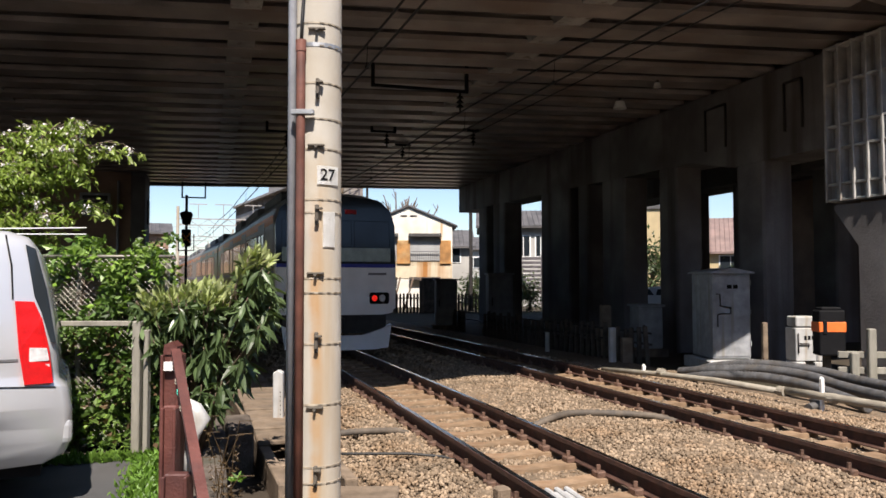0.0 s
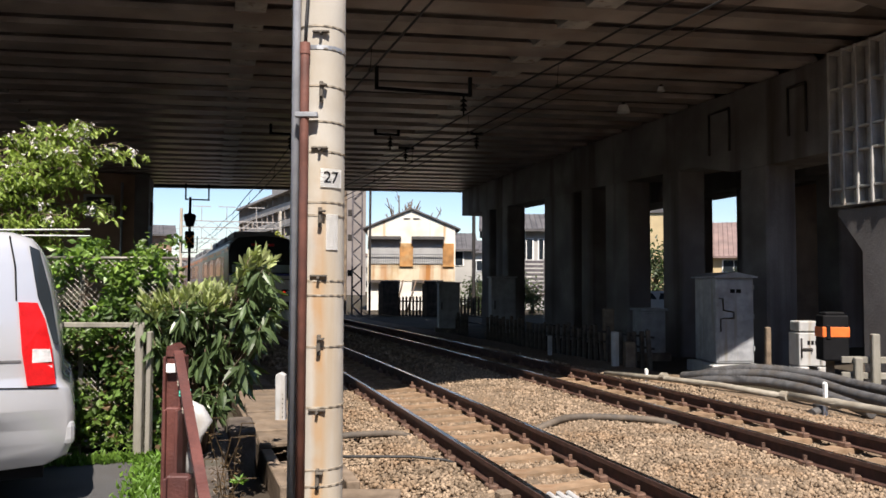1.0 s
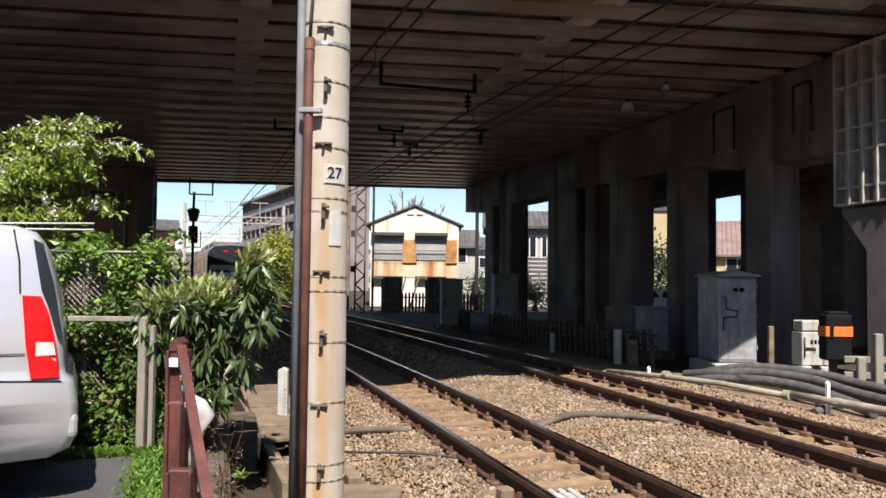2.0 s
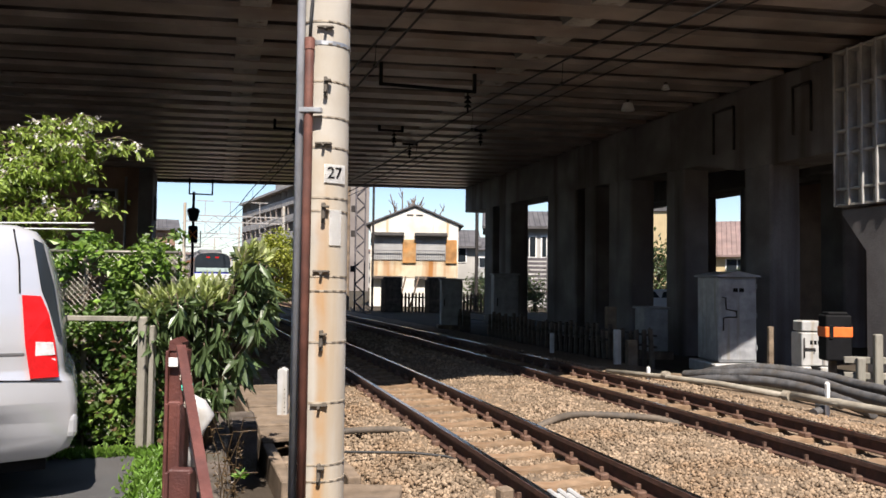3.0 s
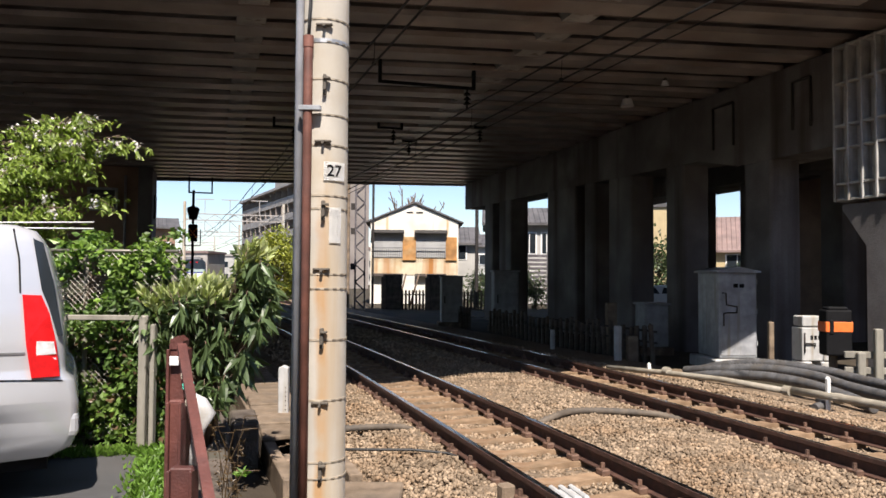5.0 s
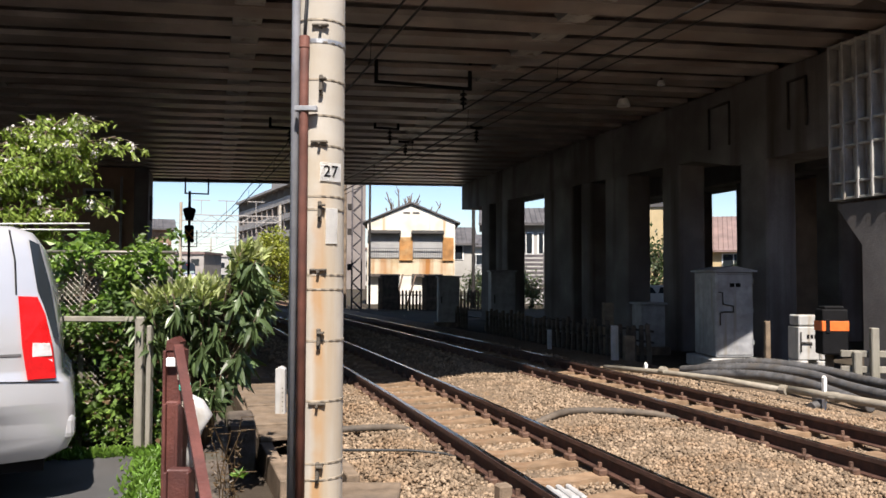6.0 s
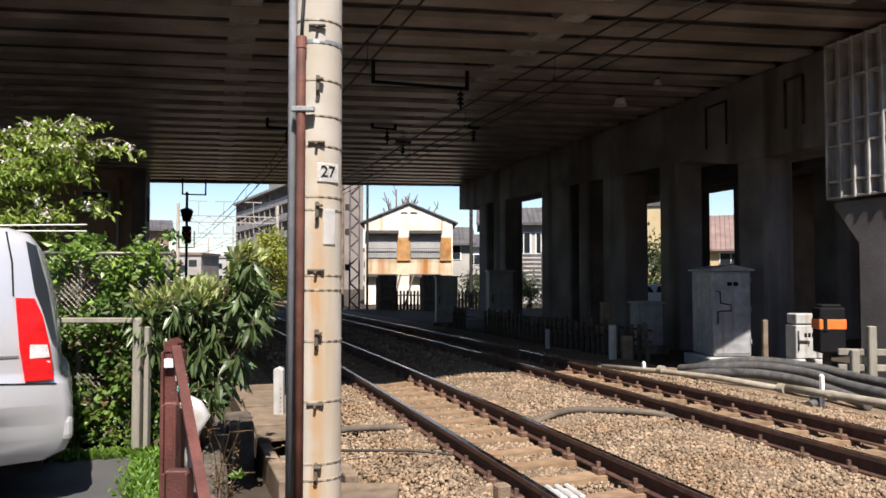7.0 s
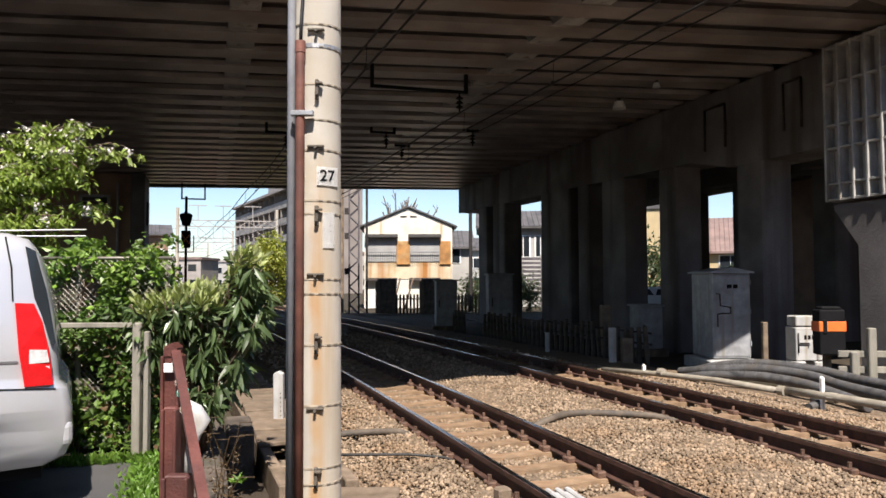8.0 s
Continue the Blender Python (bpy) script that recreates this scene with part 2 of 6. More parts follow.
# ---------- mesh helpers ----------
def bx(bm, x0, x1, y0, y1, z0, z1, bev=0.0, m=None, seg=1):
    r = bmesh.ops.create_cube(bm, size=1.0)
    vs = r["verts"]
    for v in vs:
        v.co = Vector(((x0 + x1) / 2 + v.co.x * (x1 - x0), (y0 + y1) / 2 + v.co.y * (y1 - y0), (z0 + z1) / 2 + v.co.z * (z1 - z0)))
    if bev:
        es = list({e for v in vs for e in v.link_edges})
        r = bmesh.ops.bevel(bm, geom=es, offset=bev, segments=seg, affect="EDGES", profile=0.5)
        vs = list({v for f in r["faces"] for v in f.verts} | {v for v in vs if v.is_valid})
    if m is not None:
        bmesh.ops.transform(bm, matrix=m, verts=[v for v in vs if v.is_valid])
    return vs

def cyl(bm, p, q, r0, r1=None, n=12, caps=True):
    p, q = Vector(p), Vector(q)
    r1 = r0 if r1 is None else r1
    d = q - p
    m = Matrix.Translation((p + q) / 2) @ d.to_track_quat("Z", "Y").to_matrix().to_4x4()
    return bmesh.ops.create_cone(bm, cap_ends=caps, segments=n, radius1=r0, radius2=r1, depth=d.length, matrix=m)["verts"]

def tube(bm, pts, rad, n=6):
    """A round tube along points; rad is a number or a function of the point's index."""
    pts = [Vector(p) for p in pts]
    rings = []
    side = None
    for i, p in enumerate(pts):
        d = (pts[min(i + 1, len(pts) - 1)] - pts[max(i - 1, 0)]).normalized()
        if side is None:
            side = d.orthogonal().normalized()
        side = (side - d * side.dot(d)).normalized()
        up = d.cross(side)
        r = rad(i) if callable(rad) else rad
        rings.append([bm.verts.new(p + (side * math.cos(a) + up * math.sin(a)) * r) for a in (2 * math.pi * k / n for k in range(n))])
    for a, b in zip(rings, rings[1:]):
        for k in range(n):
            bm.faces.new((a[k], a[(k + 1) % n], b[(k + 1) % n], b[k])).smooth = True
    bm.faces.new(rings[0][::-1])
    bm.faces.new(rings[-1])

def sweep(bm, profile, path):
    """A closed profile of (side, up) swept along path points, kept upright."""
    rings = []
    for i, p in enumerate(path):
        a, b = path[max(i - 1, 0)], path[min(i + 1, len(path) - 1)]
        d = Vector((b[0] - a[0], b[1] - a[1], 0)).normalized()
        s = Vector((d.y, -d.x, 0))
        rings.append([bm.verts.new(Vector(p) + s * u + Vector((0, 0, w))) for u, w in profile])
    n = len(profile)
    for a, b in zip(rings, rings[1:]):
        for k in range(n):
            bm.faces.new((a[k], b[k], b[(k + 1) % n], a[(k + 1) % n]))
    bm.faces.new(rings[0])
    bm.faces.new(rings[-1][::-1])

def prism(bm, poly, d0, d1, axis="y"):
    """A polygon of (u, v) drawn out from d0 to d1: axis y gives (u, d, v), x gives (d, u, v), z gives (u, v, d)."""
    def at(u, v, d):
        return {"y": (u, d, v), "x": (d, u, v), "z": (u, v, d)}[axis]
    a = [bm.verts.new(at(u, v, d0)) for u, v in poly]
    b = [bm.verts.new(at(u, v, d1)) for u, v in poly]
    n = len(poly)
    bm.faces.new(a)
    bm.faces.new(b[::-1])
    for k in range(n):
        bm.faces.new((a[k], b[k], b[(k + 1) % n], a[(k + 1) % n]))

def mesh_of(name, bm, material, smooth=False):
    bmesh.ops.recalc_face_normals(bm, faces=bm.faces[:])
    me = bpy.data.meshes.new(name)
    bm.to_mesh(me)
    bm.free()
    for mm in (material if isinstance(material, (list, tuple)) else [material]):
        me.materials.append(mm)
    if smooth:
        me.polygons.foreach_set("use_smooth", [True] * len(me.polygons))
    return me

def part(name, bm, material, parent=None, label="", smooth=False):
    ob = new(name, mesh_of(name, bm, material, smooth))
    if parent is not None:
        ob.parent = parent
    if label:
        ob["label"] = label
    return ob

def share(name, me, parent, m=None):
    ob = new(name, me)
    ob.parent = parent
    if m is not None:
        ob.matrix_basis = m
    return ob

def thing(name, m, label, category, group="", kind=""):
    ob = new(name)
    ob.empty_display_size = 0.2
    ob.matrix_basis = m
    return tagged(ob, label, category, group, kind)

def raw(name, verts, faces, material, smooth=False):
    me = bpy.data.meshes.new(name)
    me.from_pydata(verts, [], faces)
    for mm in (material if isinstance(material, (list, tuple)) else [material]):
        me.materials.append(mm)
    if smooth:
        me.polygons.foreach_set("use_smooth", [True] * len(me.polygons))
    return me

def leaves(name, spots, size, material, rng, width=0.42, droop=0.0, full=False):
    """One mesh of many small bent leaves: spots are (place, direction, scale)."""
    V, Fc, mi = [], [], []
    for p, d, s in spots:
        d = Vector(d).normalized()
        sd = d.cross(Vector((rng.gauss(0, 1), rng.gauss(0, 1), rng.gauss(0, 1))))
        if sd.length < 1e-3:
            continue
        sd.normalize()
        nn = sd.cross(d)
        Ln, w = size * s, size * s * width * 0.5
        p = Vector(p)
        i = len(V)
        bend = nn * (Ln * 0.12)
        dr = Vector((0, 0, -droop * Ln))
        if full:
            for f, k in ((0.0, 0.08), (0.25, 0.72), (0.5, 1.0), (0.75, 0.7), (1.0, 0.04)):
                c = p + d * Ln * f + dr * f * f + nn * (Ln * 0.07 * math.sin(f * 3.1))
                V += [c + sd * w * k + nn * (w * 0.25 * k), c, c - sd * w * k + nn * (w * 0.25 * k)]
            for k in range(4):
                a = i + 3 * k
                Fc += [(a, a + 1, a + 4, a + 3), (a + 1, a + 2, a + 5, a + 4)]
            continue
        V += [p, p + d * Ln * 0.4 + sd * w + bend, p + d * Ln * 0.45 - bend * 0.1, p + d * Ln * 0.4 - sd * w + bend, p + d * Ln + dr]
        Fc += [(i, i + 1, i + 2), (i, i + 2, i + 3), (i + 1, i + 4, i + 2), (i + 2, i + 4, i + 3)]
    return raw(name, [tuple(v) for v in V], Fc, material)

TURN = pose(0, 0, 0, 0, 0, -17)

# ---------- ground ----------
RAIL_TOP = -0.20
TRACK_GAP = 3.48
def track_x(y):
    k = min(max(y - 10.0, 0.0), 26.0)
    return 3.24 - 0.013 * y - 0.0011 * k * k - 0.0572 * max(y - 36.0, 0.0)

def build_ground():
    xs = [-900, -300, -120, -60, -30, -15, -8, -4, -1.2, 0.55, 1.2, 2, 3, 4, 5, 6, 7, 8, 9, 12, 20, 40, 80, 200, 900]
    ys = [-600, -120, -30, -10, 0, 4, 8, 12, 16, 20, 26, 33, 45, 60, 90, 140, 250, 600, 1500]
    bm = bmesh.new()
    grid = [[bm.verts.new((x, y, -0.60 - 0.02 * math.sin(x * 3.1 + y))) for x in xs] for y in ys]
    for a, b in zip(grid, grid[1:]):
        for k in range(len(xs) - 1):
            bm.faces.new((a[k], a[k + 1], b[k + 1], b[k]))
    tagged(part("ground", bm, M_ground), "bare brown earth reaching to the horizon", "ground", kind="structure")
    # raised asphalt yard beside the line
    bm = bmesh.new()
    bx(bm, -40, -0.5, -12, 7.0, -0.7, 0.0, 0.02)
    tagged(part("road", bm, M_asphalt), "dark worn asphalt yard beside the railway", "road", kind="structure")
    bm = bmesh.new()
    ys = [i * 0.5 - 10 for i in range(160)] + [70 + i * 3 for i in range(40)]
    rows = []
    rng = random.Random(5)
    offs = [(-2.35, -0.36), (-1.45, -0.19), (-0.76, -0.14), (-0.63, -0.215), (0.63, -0.215), (0.76, -0.14), (1.2, -0.13), (1.74, -0.09), (2.3, -0.13), (2.72, -0.14), (2.85, -0.215), (4.11, -0.215), (4.24, -0.14), (4.9, -0.17), (5.8, -0.27), (7.0, -0.3)]
    for y in ys:
        rows.append([bm.verts.new((track_x(y) + o, y, RAIL_TOP - 0.03 + z + rng.uniform(-0.02, 0.02))) for o, z in offs])
    for a, b in zip(rows, rows[1:]):
        for k in range(len(offs) - 1):
            bm.faces.new((a[k], a[k + 1], b[k + 1], b[k]))
    tagged(part("ballast_bed", bm, M_bed), "brown crushed stone bed under both tracks", "ballast", kind="structure")

RAIL = [(-0.033, 0.0), (0.033, 0.0), (0.036, -0.042), (0.010, -0.058), (0.010, -0.148), (0.068, -0.163), (0.068, -0.176),
        (-0.068, -0.176), (-0.068, -0.163), (-0.010, -0.148), (-0.010, -0.058), (-0.036, -0.042)]

def build_track(off, label):
    tr = thing("railway_track", pose(0, 0, 0), label, "railway track", "tracks", "structure")
    ys = [-10 + i * 1.0 for i in range(90)] + [80 + 4 * i for i in range(30)]
    for s in (-0.5335 - 0.032, 0.5335 + 0.032):
        bm = bmesh.new()
        path = [(track_x(y) + off + s, y, RAIL_TOP) for y in ys]
        sweep(bm, RAIL, path)
        r = part("rail", bm, M_railside, tr, "rusty steel rail with a polished running head")
        bm = bmesh.new()
        sweep(bm, [(-0.027, -0.004), (-0.027, 0.003), (0.027, 0.003), (0.027, -0.004)], path)
        part("running_surface", bm, M_railtop, r, "polished bright rail head")
    bm = bmesh.new()
    prism(bm, [(-1.0, -0.3), (-1.0, -0.19), (-0.92, -0.155), (-0.35, -0.16), (0, -0.185), (0.35, -0.16), (0.92, -0.155), (1.0, -0.19), (1.0, -0.3)], -0.11, 0.11, "y")
    bmesh.ops.bevel(bm, geom=[e for e in bm.edges if abs(e.verts[0].co.y - e.verts[1].co.y) < 0.01 and max(v.co.z for v in e.verts) > -0.2], offset=0.015, affect="EDGES")
    sl = mesh_of("sleeper", bm, M_sleeper)
    bm = bmesh.new()
    for s in (-0.5655, 0.5655):
        for k in (-1, 1):
            bx(bm, s + k * 0.10 - 0.045, s + k * 0.10 + 0.045, -0.07, 0.07, -0.165, -0.10, 0.012)
            cyl(bm, (s + k * 0.105, 0, -0.11), (s + k * 0.105, 0, -0.045), 0.022, n=6)
            bx(bm, s + k * 0.07 - 0.03, s + k * 0.07 + 0.03, -0.03, 0.03, -0.14, -0.105, 0.006)
    fx = mesh_of("rail_fastening", bm, M_fasten)
    rng = random.Random(int(off * 10) + 3)
    for i in range(165):
        y = -9.44 + i * 0.62 + rng.uniform(-0.02, 0.02)
        a = math.degrees(math.atan(-0.013 - 0.0022 * min(max(y - 10.0, 0.0), 26.0)))
        m = pose(track_x(y) + off, y, RAIL_TOP - 0.022 + rng.uniform(-0.008, 0.004), 0, 0, -a + rng.uniform(-0.8, 0.8))
        s = share("sleeper", sl, tr, m)
        if y < 30:
            share("rail_fastening", fx, s)

build_ground()
build_track(0.0, "single line of rusty rails on dusty concrete sleepers")
build_track(TRACK_GAP, "second line of rusty rails on dusty concrete sleepers")

# ---------- viaduct ----------
SOFFIT = 6.0
def deck_far(x):
    return 38.25 - 0.2 * (x + 2.7)
def deck_near(x):
    return 7.1 + 0.215 * x

def build_viaduct():
    v = thing("viaduct_deck", pose(0, 0, 0), "concrete road viaduct deck over the tracks, darkened for shade between close-set girders", "bridge", kind="structure")
    x0, x1 = -18.0, 34.0
    bm = bmesh.new()
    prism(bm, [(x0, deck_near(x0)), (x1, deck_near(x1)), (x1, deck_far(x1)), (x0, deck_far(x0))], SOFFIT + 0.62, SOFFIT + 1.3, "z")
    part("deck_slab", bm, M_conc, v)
    # girders run across the tracks, slightly askew
    sk = -0.15
    y = 2.0
    while y < 44:
        def yy(x):
            return y + sk * (x - 2.7)
        xs = [x for x in np.linspace(x0, 11.7, 54) if deck_near(x) + 0.35 < yy(x) < deck_far(x) - 0.25]
        if len(xs) > 1:
            bm = bmesh.new()
            prof = [(-0.28, 0.0), (0.28, 0.0), (0.28, 0.10), (0.12, 0.22), (0.12, 0.63), (-0.12, 0.63), (-0.12, 0.22), (-0.28, 0.10)]
            sweep(bm, prof, [(xs[0], yy(xs[0]), SOFFIT), (xs[-1], yy(xs[-1]), SOFFIT)])
            part("girder", bm, M_girder, v)
        y += 1.1
    for xd in (0.56, 6.05, -4.95, -10.5):
        bm = bmesh.new()
        sweep(bm, [(-0.25, 0.03), (0.25, 0.03), (0.25, 0.63), (-0.25, 0.63)], [(xd, deck_near(xd) + 0.4, SOFFIT), (xd, deck_far(xd) - 0.3, SOFFIT)])
        part("cross_beam", bm, M_panel, v)
    # far beam raised to 5 m, out of view, to lengthen the deck's shadow
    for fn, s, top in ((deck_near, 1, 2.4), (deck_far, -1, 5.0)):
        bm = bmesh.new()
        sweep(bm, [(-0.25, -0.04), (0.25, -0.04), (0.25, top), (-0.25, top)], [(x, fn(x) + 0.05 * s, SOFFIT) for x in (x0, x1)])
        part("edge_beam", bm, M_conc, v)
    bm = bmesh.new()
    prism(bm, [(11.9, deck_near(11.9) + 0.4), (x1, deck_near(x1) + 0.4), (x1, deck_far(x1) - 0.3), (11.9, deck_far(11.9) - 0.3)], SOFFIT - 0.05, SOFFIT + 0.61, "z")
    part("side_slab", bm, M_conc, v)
    p = thing("pier_row", pose(0, 0, 0), "row of shaded concrete piers under a deep cap beam", "bridge pier", kind="structure")
    bm = bmesh.new()
    prism(bm, [(10.6, 4.1), (10.6, SOFFIT - 0.04), (34.9, SOFFIT - 0.04), (34.9, 4.76), (31.0, 4.7), (22.5, 4.55), (16.4, 4.42), (14.9, 4.1)], 11.5, 12.6, "x")
    part("cap_beam", bm, M_pier, p, "stained concrete cap beam")
    for y, y2 in ((13.85, 14.75), (17.1, 17.9), (19.7, 21.0), (21.9, 22.6), (23.2, 25.5), (29.1, 30.4), (31.2, 32.2)):
        bm = bmesh.new()
        bx(bm, 11.53, 12.32, y, y2, -0.6, 4.75, 0.05)
        part("pier", bm, M_pier, p)
    for y, x in ((13.0, 18), (18.5, 18), (22.3, 18), (25.9, 18), (31.0, 18)):
        bm = bmesh.new()
        bx(bm, x, x + 1.0, y, y + 0.95, -0.6, 5.0, 0.05)
        part("pier", bm, M_pier, p)
    bm = bmesh.new()
    bx(bm, 17.6, 19.4, 8.6, 33.0, 4.9, SOFFIT - 0.06, 0.03)
    part("cap_beam", bm, M_pier, p)
    # wall added to close the right side against skylight and stray gaps
    bm = bmesh.new()
    bx(bm, 24.5, 25.3, -4.0, 30.4, -0.6, SOFFIT - 0.06, 0.03)
    part("back_wall", bm, M_brownwall, p)
    # pipes and a conduit frame fixed to the cap beam
    for y, w in ((15.0, 0.75), (12.6, 0.5)):
        bm = bmesh.new()
        for k in (0, 1):
            tube(bm, [(11.46, y + k * w, 4.6), (11.46, y + k * w, 5.6)], 0.03, 6)
        tube(bm, [(11.46, y, 5.6), (11.46, y + w, 5.6)], 0.03, 6)
        part("conduit_frame", bm, M_dark, p)
    a = thing("abutment", pose(0, 0, 0), "dark brown stained abutment wall carrying the deck", "abutment", kind="structure")
    bm = bmesh.new()
    bx(bm, -15.0, -2.75, 34.0, 35.4, -0.6, SOFFIT - 0.01, 0.03)
    part("wall", bm, M_brownwall, a)
    bm = bmesh.new()
    bx(bm, -3.05, -2.5, 33.7, 36.2, -0.6, SOFFIT - 0.02, 0.03)
    part("end_pillar", bm, M_pier, a)
    bm = bmesh.new()
    bx(bm, -4.9, -3.95, 33.93, 34.05, 4.2, 5.0, 0.01)
    w = part("wall_hatch", bm, M_dark, a)
    bm = bmesh.new()
    for x0, x1, z0, z1 in ((-5.0, -3.85, 4.98, 5.08), (-5.0, -3.85, 4.12, 4.22), (-5.0, -4.9, 4.12, 5.08), (-3.95, -3.85, 4.12, 5.08)):
        bx(bm, x0, x1, 33.88, 34.0, z0, z1, 0.01)
    part("hatch_frame", bm, M_cab, w)
    bm = bmesh.new()
    tube(bm, [(-3.55, 33.9, 0.0), (-3.55, 33.9, 5.6)], 0.05, 8)
    part("down_pipe", bm, M_cab, a)
    bm = bmesh.new()
    bx(bm, -2.5, -2.42, 34.6, 35.2, 3.9, 4.9, 0.01)
    part("junction_box", bm, M_dark, a)

build_viaduct()

def ring(bm, c, r, z0, z1, n=28, t=0.006):
    """A thin band round an upright post."""
    cyl(bm, (c[0], c[1], z0), (c[0], c[1], z1), r + t, n=n)

# ---------- the concrete pole ----------
def text_part(name, body, size, material, parent, m, label=""):
    c = bpy.data.curves.new(name, "FONT")
    c.body, c.size, c.align_x, c.align_y, c.extrude, c.offset = body, size, "CENTER", "CENTER", 0.001, 0.001
    tmp = bpy.data.objects.new(name, c)
    scene.collection.objects.link(tmp)
    dg = bpy.context.evaluated_depsgraph_get()
    me = bpy.data.meshes.new_from_object(tmp.evaluated_get(dg))
    bpy.data.objects.remove(tmp)
    me.materials.clear()
    me.materials.append(material)
    ob = new(name, me)
    ob.parent = parent
    ob.matrix_basis = m
    if label:
        ob["label"] = label
    return ob

def build_pole():
    p = thing("utility_pole", TURN @ pose(-0.895, 5.42, 0), "weathered concrete pole with rusty conduit, steel bands and a number plate", "utility pole")
    bm = bmesh.new()
    cyl(bm, (0, 0, -0.7), (0, 0, 9.0), 0.183, 0.158, 40, caps=False)
    part("shaft", bm, M_pole, p, smooth=True)
    bm = bmesh.new()
    cyl(bm, (0, 0, 8.98), (0, 0, 9.03), 0.165, 0.15, 24)
    part("cap", bm, M_steel, p)
    bm = bmesh.new()
    bx(bm, -0.015, 0.015, -0.1875, -0.17, 0.003, 0.011)
    slot = mesh_of("slot", bm, M_strap)
    for z in (3.28, 3.12, 2.86, 2.61, 2.40, 2.05, 1.96, 1.51, 1.41, 1.06, 0.65, 0.23, 0.12):
        bm = bmesh.new()
        ring(bm, (0, 0), 0.181 - 0.0024 * z, z, z + (0.03 if z == 3.12 else 0.013), t=0.004)
        bd = part("band", bm, M_band if z != 3.12 else M_steel, p)
        for k in range(9):
            if k not in (3, 4) or z in (1.41, 0.12):
                share("slot", slot, bd, pose(0, 0, z, 0, 0, -75 + k * 19) @ pose(0, 0.0024 * z, 0))
    bm = bmesh.new()
    tube(bm, [(-0.075, -0.215, -0.65), (-0.075, -0.215, 3.08), (-0.075, -0.213, 3.1)], 0.032, 12)
    cyl(bm, (-0.075, -0.215, 3.07), (-0.075, -0.215, 3.15), 0.036, n=14)
    c = part("conduit", bm, M_rustpipe, p, "rusty red-brown steel conduit")
    bm = bmesh.new()
    tube(bm, [(-0.075, -0.213, 3.14), (-0.07, -0.21, 3.3), (-0.06, -0.2, 3.5), (-0.05, -0.19, 8.6)], 0.012, 6)
    part("cable", bm, M_cable, c)
    bm = bmesh.new()
    bx(bm, -0.135, 0.02, -0.256, -0.2, 2.63, 2.665, 0.004)
    part("clamp", bm, M_steel, c)
    bm = bmesh.new()
    tube(bm, [(-0.15, -0.13, -0.65), (-0.15, -0.13, 8.6)], 0.03, 10)
    part("grey_conduit", bm, M_greypipe, p, "pale grey conduit")
    # step bolts and brackets
    for z, k in ((2.82, 0), (1.95, 0), (1.08, 0), (0.18, 0)):
        bm = bmesh.new()
        bx(bm, 0.024, 0.049, -0.208, -0.17, z - 0.07, z + 0.07, 0.005)
        bx(bm, 0.03, 0.075, -0.225, -0.18, z + 0.035, z + 0.05, 0.003)
        cyl(bm, (0.037, -0.23, z - 0.03), (0.037, -0.17, z - 0.03), 0.012, n=8)
        part("step_bracket", bm, M_slot, p)
    for z in (3.24, 2.43, 1.55, 0.64):
        bm = bmesh.new()
        bx(bm, -0.03, 0.085, -0.2, -0.165, z - 0.008, z + 0.008, 0.004)
        cyl(bm, (0.03, -0.225, z - 0.012), (0.03, -0.15, z - 0.012), 0.010, n=8)
        cyl(bm, (0.03, -0.205, z), (0.03, -0.205, z - 0.03), 0.007, n=8)
        part("step_bolt", bm, M_slot, p)
    def curved(name, x0, x1, z0, z1, mt, label):
        bm = bmesh.new()
        r = 0.186
        n = 8
        rows = []
        for zz in (z0, z1):
            rows.append([bm.verts.new((r * math.sin(a), -r * math.cos(a), zz)) for a in [math.asin(x0 / r) + (math.asin(x1 / r) - math.asin(x0 / r)) * i / n for i in range(n + 1)]])
        for i in range(n):
            bm.faces.new((rows[0][i], rows[0][i + 1], rows[1][i + 1], rows[1][i]))
        r2 = bmesh.ops.solidify(bm, geom=bm.faces[:], thickness=0.006)
        return part(name, bm, mt, p, label)
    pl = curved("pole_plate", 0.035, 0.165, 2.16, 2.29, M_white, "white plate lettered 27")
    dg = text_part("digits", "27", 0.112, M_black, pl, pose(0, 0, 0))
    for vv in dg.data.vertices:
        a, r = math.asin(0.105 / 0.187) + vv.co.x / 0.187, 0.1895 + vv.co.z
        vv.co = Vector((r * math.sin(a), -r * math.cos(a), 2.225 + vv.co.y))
    curved("white_strip", 0.075, 0.148, 1.73, 1.975, M_white, "blank white paper strip")

# ---------- van ----------
def bulge(z):
    """How far the flank of the van lies in from its widest line."""
    return 0.16 * max(0.0, z - 1.0) ** 1.25 + 0.22 * max(0.0, 0.72 - z) ** 1.8 + 0.018 * math.exp(-((z - 0.93) / 0.06) ** 2)

